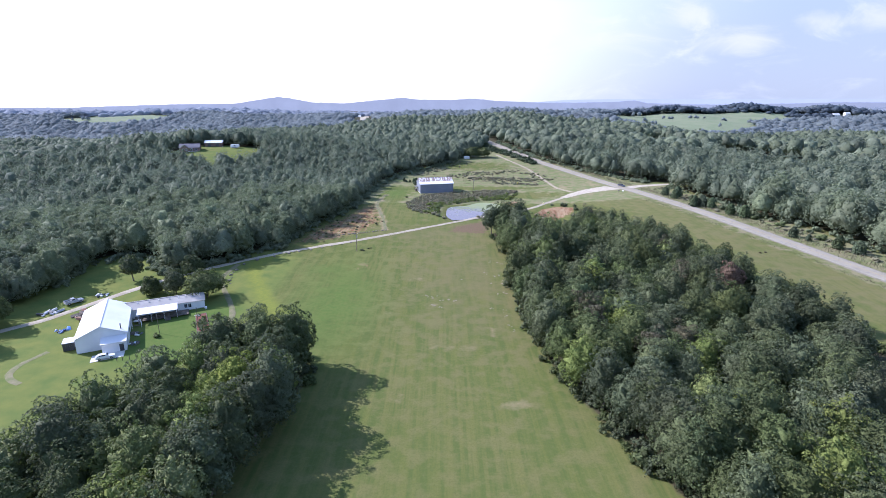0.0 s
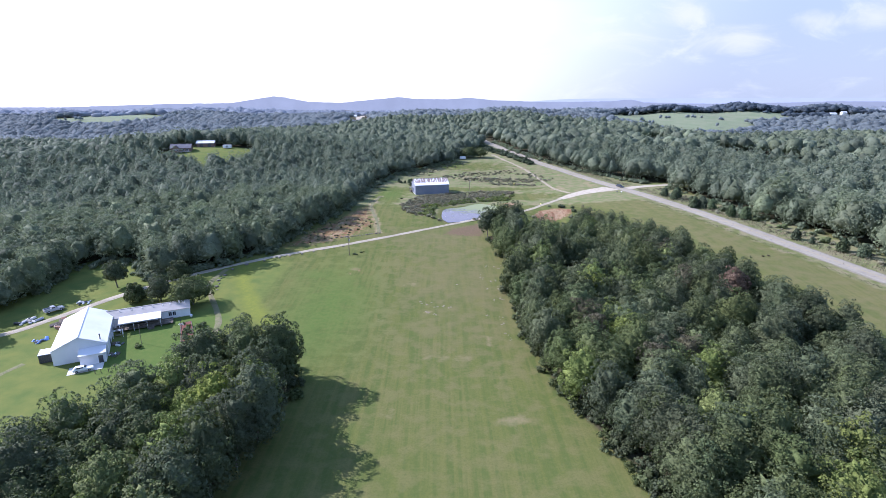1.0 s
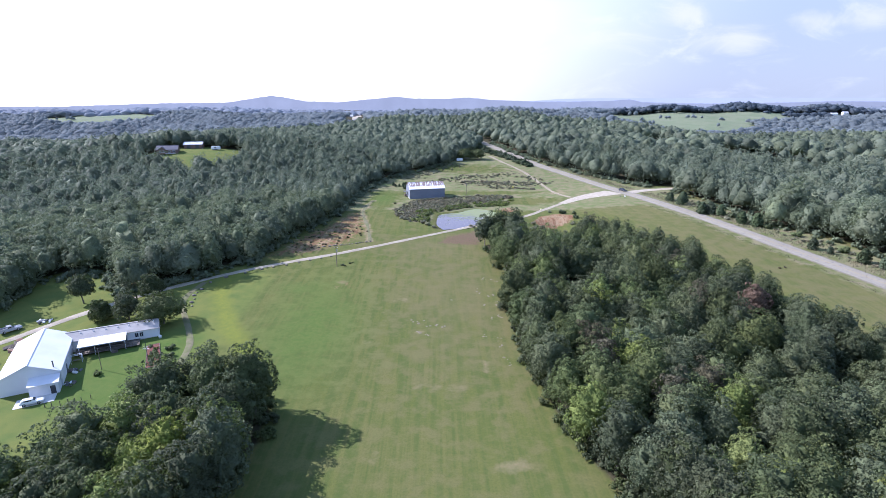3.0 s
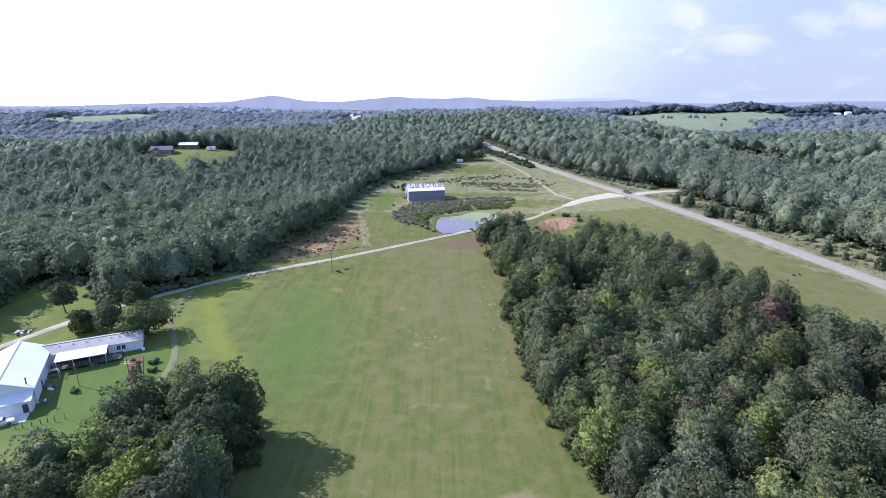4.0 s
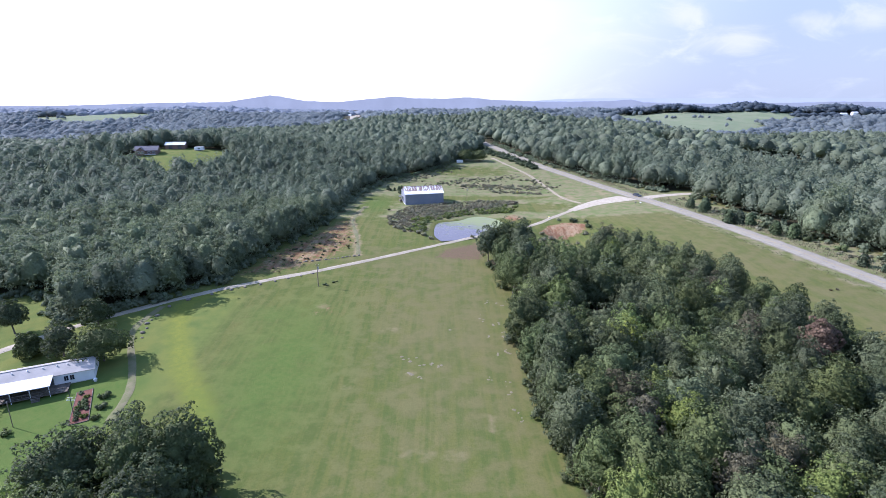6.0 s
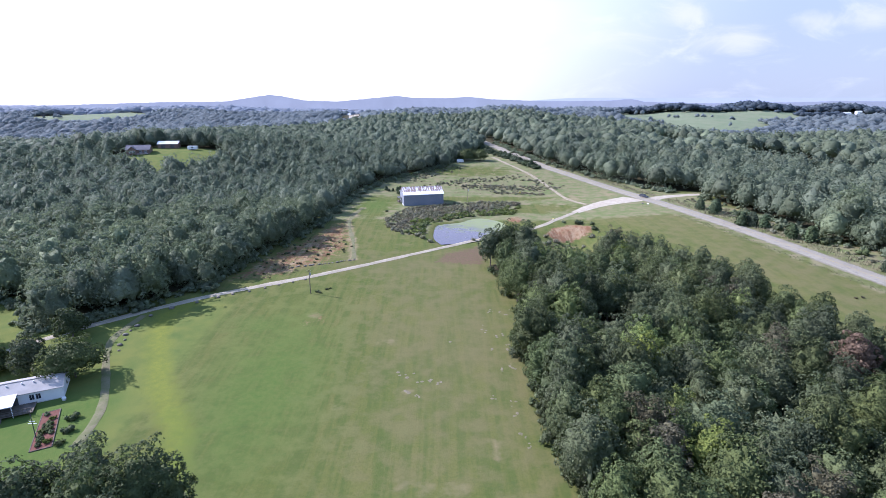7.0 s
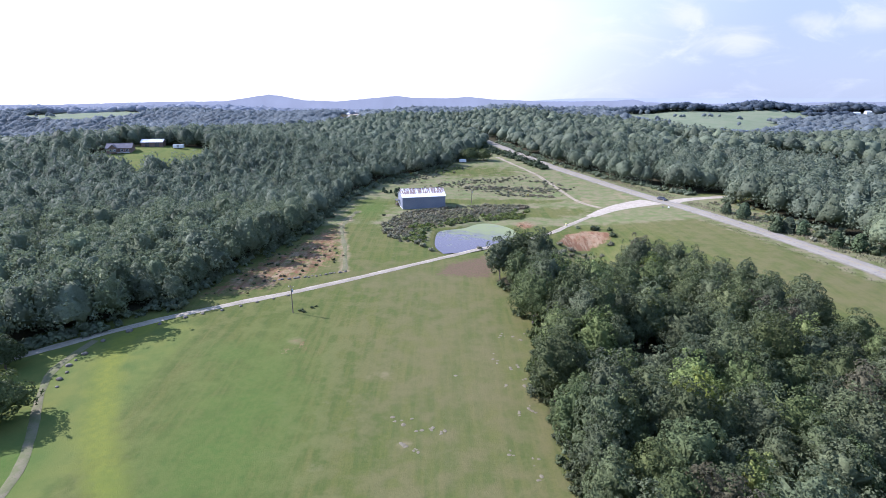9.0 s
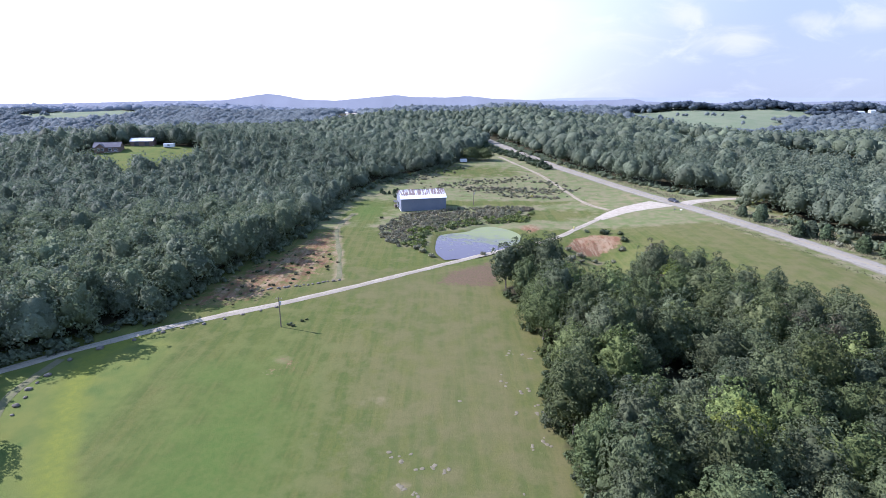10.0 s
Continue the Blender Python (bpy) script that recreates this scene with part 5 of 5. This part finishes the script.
# ---- stones ----
def rock_mesh(seed, mat):
    r = np.random.default_rng(seed)
    sv, sf = ICO[2]
    v = sv * (1 + r.normal(0, 0.07, (len(sv), 1))) * np.array([1.0, 0.75, 0.55])
    v[:, 2] = np.maximum(v[:, 2], -0.3)
    me = bpy.data.meshes.new("rock")
    me.from_pydata(v.tolist(), [], sf.tolist())
    me.materials.append(mat)
    return me


ROCKS = [rock_mesh(i, STONE) for i in range(4)]
FLINTS = [rock_mesh(10 + i, FLINT) for i in range(3)]


def rock(x, y, size, k, label, group, meshes=ROCKS, name="boulder"):
    o = new(name, meshes[k % len(meshes)])
    o.matrix_basis = stand(x, y, k * 1.7, size, 1, -0.18 * size)
    return tagged(o, label, "rock", group)


rk = np.random.default_rng(15)
k = 0
for x, y, size in ((-75.6, 175.9, 0.72), (-75.8, 178.5, 0.45), (-77.1, 181.1, 0.7), (-77.0, 183.3, 0.42), (-76.7, 185.9, 0.75), (-76.1, 191.8, 0.7), (-72.5, 196.5, 0.85), (-67.0, 200.2, 0.6), (-62.2, 203.8, 0.6), (-58.7, 205.9, 0.55), (-54.4, 208.0, 0.55),
                   (-74.3, 173.2, 0.4), (-50.4, 210.6, 0.5), (-46.8, 213.0, 0.5), (-43.0, 215.2, 0.45), (-39.5, 217.2, 0.5)):
    rock(x, y, size, k, "grey field boulder lining the gravel driveway", "boulders along the driveway")
    k += 1
for i in range(22):
    u = i / 21
    rock(-46 + 19.5 * u + rk.normal(0, 0.3), 228.3 + 7.0 * u + rk.normal(0, 0.3), rk.uniform(0.3, 0.6), i, "pale stone in a row above the driveway", "row of stones")
for cx, cy, n, sp in ((-5.2, 162.9, 3, 0.5), (-3.1, 161.9, 5, 0.6), (-0.7, 159.7, 3, 0.3), (1.8, 159.9, 4, 0.4), (3.2, 158.8, 4, 0.4), (-3.0, 155.5, 5, 0.5), (-1.3, 154.5, 4, 0.4), (17.9, 164.3, 3, 0.4), (21.4, 164.8, 6, 0.8), (21.3, 173.8, 4, 0.8),
                      (16.7, 173.3, 2, 0.5), (20.7, 193.4, 8, 1.6), (16.1, 184.5, 4, 0.9), (20.0, 180.7, 2, 0.3), (18.1, 179.7, 2, 0.3), (6.4, 177.1, 1, 0.3), (19.0, 151.6, 4, 0.6), (15.4, 153.2, 3, 0.4), (20.6, 175.9, 2, 0.4), (23.1, 171.1, 4, 0.6), (18.8, 148.2, 3, 0.5), (19.3, 141.4, 4, 0.5), (20.0, 137.7, 4, 0.7)):
    for i in range(n):
        o = rock(cx + rk.normal(0, sp), cy + rk.normal(0, sp), rk.uniform(0.2, 0.5), i, "flat pale flint stone bedded in the mown field", "flint stones in the field", FLINTS, "stone")
        o.matrix_basis = o.matrix_basis @ Matrix.Translation((0, 0, -0.2)) @ Matrix.Diagonal((1, 1, 0.32, 1))


# ---- poles and signs ----
def utility_pole(x, y, h, label):
    p = base("utility_pole", on_land(x, y), label, "utility pole")
    rod(p, "shaft", (0, 0, -0.5), (0, 0, h), 0.15, 0.10, POLE_WOOD)
    box(p, "cross_arm", (0, 0, h - 0.5), (1.5, 0.1, 0.12), POLE_WOOD, bevel=0.01)
    rod(p, "transformer", (0.3, -0.05, h - 1.9), (0.3, -0.05, h - 1.1), 0.2, 0.2, CAR_GREY, "grey transformer can")
    for s in (-0.6, 0, 0.6):
        rod(p, "insulator", (s, 0, h - 0.44), (s, 0, h - 0.22), 0.05, 0.04, VINYL, "pale insulator")


utility_pole(-35.3, 206.5, 7.7, "brown timber utility pole at the edge of the field")
utility_pole(19.4, 338.9, 7.2, "slim timber utility pole in the meadow behind the barn")
utility_pole(171, 372, 9.0, "grey timber utility pole in front of the woods")
for x, y, s in ((-33.6, 207.6, 0.75), (-32.6, 207.0, 0.6), (-31.0, 209.5, 0.6), (-30.2, 210.2, 0.45)):
    shrub("field_shrub", x, y, s, 0, "small dark shrub near the utility pole", "shrubs by the utility pole")
sg = base("field_sign", on_land(49.7, 352.2), "small yellow-white sign on a post in the meadow", "sign")
rod(sg, "post", (0, 0, -0.3), (0, 0, 1.6), 0.05, 0.05, DARK_WOOD)
box(sg, "board", (0, 0, 1.7), (1.1, 0.08, 0.9), YELLOW, "yellowish board")
dr = base("marker_drum", on_land(56.3, 292.6), "yellow and white drum beside the driveway", "drum")
rod(dr, "body", (0, 0, 0), (0, 0, 0.95), 0.36, 0.33, YELLOW, seg=14)
rod(dr, "band", (0, 0, 0.45), (0, 0, 0.65), 0.375, 0.37, VINYL, "white band", 14)
for x, y, mt, lab in ((104.6, 312.2, DARK_METAL, "black mailbox on a post where the driveway meets the highway"), (106.6, 310.8, VINYL, "white mailbox on a post where the driveway meets the highway")):
    mb = base("mailbox", on_land(x, y, -60), lab, "mailbox", "mailboxes at the junction")
    rod(mb, "post", (0, 0, -0.3), (0, 0, 1.1), 0.07, 0.07, DARK_WOOD)
    shell(mb, "box", [(-0.4, 0.2, 1.1, 1.55), (0.4, 0.2, 1.1, 1.55)], mt)
    box(mb, "flag", (0.2, 0.24, 1.45), (0.06, 0.03, 0.3), ORANGE_PAINT, "red flag", 0)


# ---- knoll house, shed and caravan; far buildings ----
kh = base("knoll_house", pose(-195.5, 413.5, ground_at(-195, 412) - 0.1, 0, 0, 14), "dark brown house with a grey gable roof on the knoll", "house")
gable_house(kh, 14.0, 8.5, 3.0, 5.4, BROWN_WALL, DARK_ROOF, 0.5, 1.5)
wing = gable_wall(kh, "front_gable", -3.0, 5.0, 3.0, 4.9, 0.2, BROWN_WALL)
wing.matrix_basis = Matrix.Translation((-3.0, -5.4, 0)) @ Matrix.Rotation(radians(90), 4, "Z") @ Matrix.Translation((3.0, 0, 0))
slab(kh, "gable_roof", [(-5.8, -5.8, 2.8), (-3.0, -5.8, 5.0), (-3.0, -1.5, 5.0), (-5.8, -1.5, 2.8)], 0.14, DARK_ROOF)
slab(kh, "gable_roof", [(-3.0, -5.8, 5.0), (-0.2, -5.8, 2.8), (-0.2, -1.5, 2.8), (-3.0, -1.5, 5.0)], 0.14, DARK_ROOF)
for x in (-4.0, -2.0):
    window_part(kh, x, -5.52, 1.5, 1.2, 1.3)
for x in (1.6, 4.6):
    window_part(kh, x, -4.27, 1.5, 1.5, 1.3)
box(kh, "porch_slab", (2.5, -5.2, 0.1), (7, 1.8, 0.25), CONCRETE)
ks = base("red_shed", pose(-184.5, 432, ground_at(-184, 431) - 0.1, 0, 0, 10), "long red-brown shed with a white metal roof on the knoll", "shed")
gable_house(ks, 13.0, 7.0, 3.0, 4.6, BROWN_WALL, WHITE_ROOF, 0.4, 1.2)
for x in (-3, 3):
    box(ks, "door", (x, -3.53, 1.3), (2.6, 0.08, 2.6), DARK_METAL, "dark shed door", 0.01)
kt = base("caravan", on_land(-166.5, 428, 5), "small white caravan at the edge of the knoll lawn", "caravan")
shell(kt, "body", [(-3.2, 1.0, 0.5, 2.3), (-2.9, 1.2, 0.4, 2.7), (2.9, 1.2, 0.4, 2.7), (3.2, 1.0, 0.5, 2.3)], CAR_WHITE)
box(kt, "window", (0, -1.22, 1.7), (1.4, 0.05, 0.7), GLASS, "dark window", 0)
wheels(kt, (-0.4, 0.5), 1.1, 0.36)
vehicle("car", on_land(-207.5, 404, 15, 0.0), CAR_GREY, "grey car parked beside the knoll house", "car", False)
mt = base("camper", on_land(19.5, 447, 8), "small white camper parked under the meadow trees", "camper")
shell(mt, "body", [(-2.4, 1.0, 0.5, 2.0), (-2.1, 1.1, 0.4, 2.4), (2.1, 1.1, 0.4, 2.4), (2.4, 1.0, 0.5, 2.0)], CAR_WHITE)
wheels(mt, (0.0,), 1.0, 0.34)
for x, y, L, lab in ((-215, 1330, 26, "distant white metal building among the woods"), (812, 1128, 15, "distant white farm building by the far field"), (838, 1132, 12, "distant white farm building by the far field"), (240, 545, 4, "small white shed in a forest clearing")):
    fb = base("farm_building", on_land(x, y, 10), lab, "building")
    gable_house(fb, L, L * 0.5, 3.2 + L * 0.06, 4.5 + L * 0.11, WHITE_METAL, WHITE_ROOF, 0.3, 1.5)


# ---- brush and cedars on open ground ----
rb = np.random.default_rng(33)
LEAF_DRY = leaf_material("dry_stalks", (0.17, 0.145, 0.095), (0.21, 0.165, 0.12), (0.2, 0.17, 0.1))
bx, by = scatter([(x + (1.5 if x > 12 else -1.5), y) for x, y in BRUSH], 1.7, 61, 0.5)
keep = np.array([noise.noise(Vector((x * 0.11, y * 0.14, 1.0))) > -0.33 for x, y in zip(bx, by)]) & ~inside(POND, bx, by)
bx, by = bx[keep], by[keep]
green = (from_line([(-2, 266), (-1, 287), (8, 291), (16, 301), (34, 304), (44, 318)], bx, by) + rb.normal(0, 1.5, len(bx))) < 6
WEED = [crown(rb, 90, 0.5, 1.7, 2.6, -0.8, 6, 1, 0.66, 0.8) for _ in range(5)]
far_wood("pond_brush", [(x, y, rb.uniform(0.4, 0.95)) for x, y in zip(bx[green], by[green])], WEED, LEAF_LIGHT, 62, "bright green reeds and shrubs round the pond")
far_wood("weedy_brush", [(x, y, rb.uniform(0.35, 0.8)) for x, y in zip(bx[~green], by[~green])], WEED, LEAF_BRUSH, 66, "tangled brown-green weeds between barn and pond")


def tall_weeds(name, places, height, mat, seed, label):
    """Upright dry stalks, each a slim blade."""
    r = np.random.default_rng(seed)
    p = np.array([(x, y, ground_at(x, y)) for x, y in places])
    n = len(p)
    a = r.uniform(0, 3.14, n)
    w = np.stack([np.cos(a), np.sin(a), 0 * a], 1) * r.uniform(0.08, 0.2, n)[:, None]
    h = np.stack([r.normal(0, 0.18, n), r.normal(0, 0.18, n), r.uniform(0.5, 1.1, n) * height], 1)
    v = np.stack([p - w, p + w, p + h], 1).reshape(-1, 3)
    tagged(new(name, foliage_mesh(name, (v, np.arange(3 * n).reshape(-1, 3)), mat)), label, "weeds", kind="stuff")


sx, sy = scatter(BRUSH, 0.9, 67, 1.2)
keep = np.array([noise.noise(Vector((x * 0.12, y * 0.16, 5.0))) > 0.0 for x, y in zip(sx, sy)])
tall_weeds("dry_weeds", list(zip(sx[keep], sy[keep])), 1.3, LEAF_DRY, 68, "tall dry weeds standing in the brush by the pond")
MEADOW = [(-22, 350), (10, 352), (40, 358), (62, 350), (74, 345), (84, 352), (94, 385), (76, 420), (58, 440), (30, 430), (8, 416), (-14, 392)]
mc = np.stack([rb.uniform(-22, 94, 260), rb.uniform(345, 440, 260)], 1)
mw = np.repeat(mc, 14, 0) + rb.normal(0, 1.3, (260 * 14, 2))
keep = inside(MEADOW, mw[:, 0], mw[:, 1])
sx, sy = mw[:, 0], mw[:, 1]
tall_weeds("meadow_weeds", list(zip(sx[keep], sy[keep])), 0.32, LEAF_DRY, 70, "patches of tall dry grass in the unmown meadow")
hx, hy = [], []
for line, n, sp in (([(20, 376), (40, 370), (58, 368), (72, 372)], 110, 3.5), ([(34, 360), (50, 356), (66, 352)], 36, 2.0), ([(0, 378), (20, 388), (40, 392), (56, 398)], 60, 3.5), ([(-20, 386), (-2, 412), (20, 432)], 46, 4.0), ([(60, 392), (70, 380)], 16, 2.5)):
    c = smooth_line(line, 0.5)
    n = int(n * 2.4)
    i = rb.integers(0, len(c), n)
    hx += list(c[i, 0] + rb.normal(0, sp, n))
    hy += list(c[i, 1] + rb.normal(0, sp, n))
far_wood("meadow_brush", [(x, y, rb.uniform(0.22, 0.66)) for x, y in zip(hx, hy)], WEED, LEAF_BRUSH, 63, "scattered brush across the unmown meadow")
k = 0
for x, y in zip(*scatter(BANK, 4.0, 71, 0.5)):
    if k < 60 and rb.uniform() < 0.75:
        shrub("bank_shrub", x, y, rb.uniform(0.22, 0.75), k % 2 * 3, "small scrubby bush on the bare orange bank", "bushes on the bare bank", rb.uniform(0.8, 1.3))
        k += 1
for x, y in zip(rb.uniform(-30, -10, 14), rb.uniform(352, 366, 14)):
    cedar(x, y, rb.uniform(0.4, 0.8), k, "cedars behind the barn", "dark cedar in the rough grass behind the barn")
    k += 1
for x, y, s in ((128, 302, 1.2), (130, 305, 1.0), (129.5, 292, 1.3), (133, 297, 1.5), (130, 270, 1.45), (134, 269, 1.5), (137.5, 266, 1.35), (139, 251, 1.4), (143, 246, 1.5), (147, 215, 1.1), (150, 209.5, 0.7), (155.5, 200, 1.35), (159, 194, 1.3), (135, 352, 0.9), (122, 376, 0.8), (128, 366, 0.9)):
    cedar(x, y, s, k, "cedars along the highway", "dark cedar on the verge beside the highway")
    k += 1
vx = rb.uniform(0, 1, 260)
vc = smooth_line([(134, 326), (137, 300), (139, 272), (141, 252), (149, 236), (154, 218), (158, 205), (164, 182)], 0.5)
i = (vx * (len(vc) - 1)).astype(int)
far_wood("verge_brush", [(x, y, s) for x, y, s in zip(vc[i, 0] + rb.normal(0, 3.0, 260), vc[i, 1] + rb.normal(0, 2, 260), rb.uniform(0.2, 0.65, 260))], WEED, LEAF_BRUSH, 64, "low brush along the edge of the highway woods")
for x, y, s in ((-22, 312, 1.0), (0.5, 256.5, 1.2), (-2.5, 262, 1.5), (-5, 266, 1.6), (17.5, 258.5, 1.0), (66, 284, 2.2), (52, 264, 1.6), (56, 262, 1.1), (48, 268, 1.3), (60, 287, 1.2), (70, 274, 1.8), (67, 268, 1.4), (71, 282, 1.4), (46, 256, 1.9), (50, 257, 1.2), (62, 261, 1.0)):
    shrub("waterside_shrub", x, y, s, 1 if y < 270 else 0, "leafy green shrub by the pond and clay bank", "shrubs by the water")

# cedars and brush along the far stretch of the highway
hw = smooth_line([(80, 425), (66, 462), (55, 505), (44, 560)], 0.5)
far_wood("roadside_brush", [(p[0] - 8 + rb.normal(0, 1.6), p[1] + rb.normal(0, 1.5), rb.uniform(0.9, 2.1)) for p in hw[rb.integers(0, len(hw), 170)]], WEED, LEAF_CEDAR, 72, "dark scrub screening the far stretch of highway")
for i, u in enumerate((0.05, 0.2, 0.31, 0.5, 0.62, 0.77, 0.9)):
    p = hw[int(u * (len(hw) - 1))]
    cedar(p[0] - 8 + rb.normal(0, 1.4), p[1] + rb.normal(0, 1.2), rb.uniform(0.8, 1.25), i, "cedars along the far highway", "dark cedar screening the far stretch of highway")
# low growth at the foot of the woods
def edge_brush(name, lines, size, templates, mat, seed):
    ex, ey = [], []
    for line, n in lines:
        c = smooth_line(line, 0.5)
        i = rb.integers(0, len(c), n)
        ex += list(c[i, 0] + rb.normal(0, 1.6, n))
        ey += list(c[i, 1] + rb.normal(0, 1.6, n))
    far_wood(name, [(x, y, rb.uniform(*size)) for x, y in zip(ex, ey)], templates, mat, seed, "leafy undergrowth along the edge of the woods")


edge_brush("woodland_edge_brush", ((OPEN_LAND[3:20], 400), (OPEN_LAND[21:27], 200), (OPEN_LAND[28:41], 110)), (0.5, 1.25), [crown(rb, 60, 0.6, 1.9, 3.2, -0.8, 6, 1, 0.7) for _ in range(4)], LEAF_MID_HAZED, 65)
edge_brush("field_edge_brush", ((EAST_WOOD[:10], 150), (EAST_WOOD[11:23], 110), (SOUTH_WOOD[:8], 50), (SOUTH_WOOD[10:] + SOUTH_WOOD[:1], 40)), (0.5, 1.3), [crown(rb, 260, 0.33, 1.9, 3.6, -0.8, 14, 1, 0.66) for _ in range(4)], LEAF, 73)
ribbon("grass_crown", DRIVE[4:], 0.55, GRASS_STRIP, 0.17, "thin grassy strip between the wheel ruts of the driveway", "grass", 0.12, 9, 2)
for x, y, s in ((136, 302, 2.3), (139, 289, 2.5), (137, 280, 1.5), (141, 262, 2.6), (136, 258, 1.4), (146, 243, 2.4), (151, 231, 2.3), (152, 222, 1.6), (156, 211, 2.4), (162, 197, 2.3), (160, 186, 1.5)):
    shrub("verge_shrub", x, y, s, 0 if s > 1.85 else 1, "rounded green shrub on the highway verge", "shrubs on the highway verge")

# rank grass along the roadside ditch and on the highway verges
for nm, off, spread, count, seed in (("ditch_grass", -8.6, 0.9, 1300, 81), ("verge_grass", 9.5, 2.4, 5200, 82)):
    c = smooth_line(HIGHWAY[1:9], 0.5)
    t = np.gradient(c, axis=0)
    t /= np.linalg.norm(t, axis=1, keepdims=True)
    i = rb.integers(0, len(c), count)
    o = off + rb.normal(0, spread, count)
    gx, gy = c[i, 0] + t[i, 1] * o, c[i, 1] - t[i, 0] * o
    ok = (from_line(APRON, gx, gy) > 9) & (from_line(SPUR, gx, gy) > 5) & ((gy > 150) if off < 0 else (gy > 120)) & ((gy < 290) | (off > 0))
    tall_weeds(nm, list(zip(gx[ok], gy[ok])), 0.9 if off > 0 else 0.45, LEAF_BRUSH if off > 0 else LEAF_DULL, seed, "rank unmown grass along the highway ditch" if off < 0 else "rough tall grass on the highway verge")
for x, y in ((122, 195), (124.3, 195.4)):
    shrub("dead_shrub", x, y, 0.55, 3, "small brown dead shrub on the mown verge", "dead shrubs on the verge", 1.2)
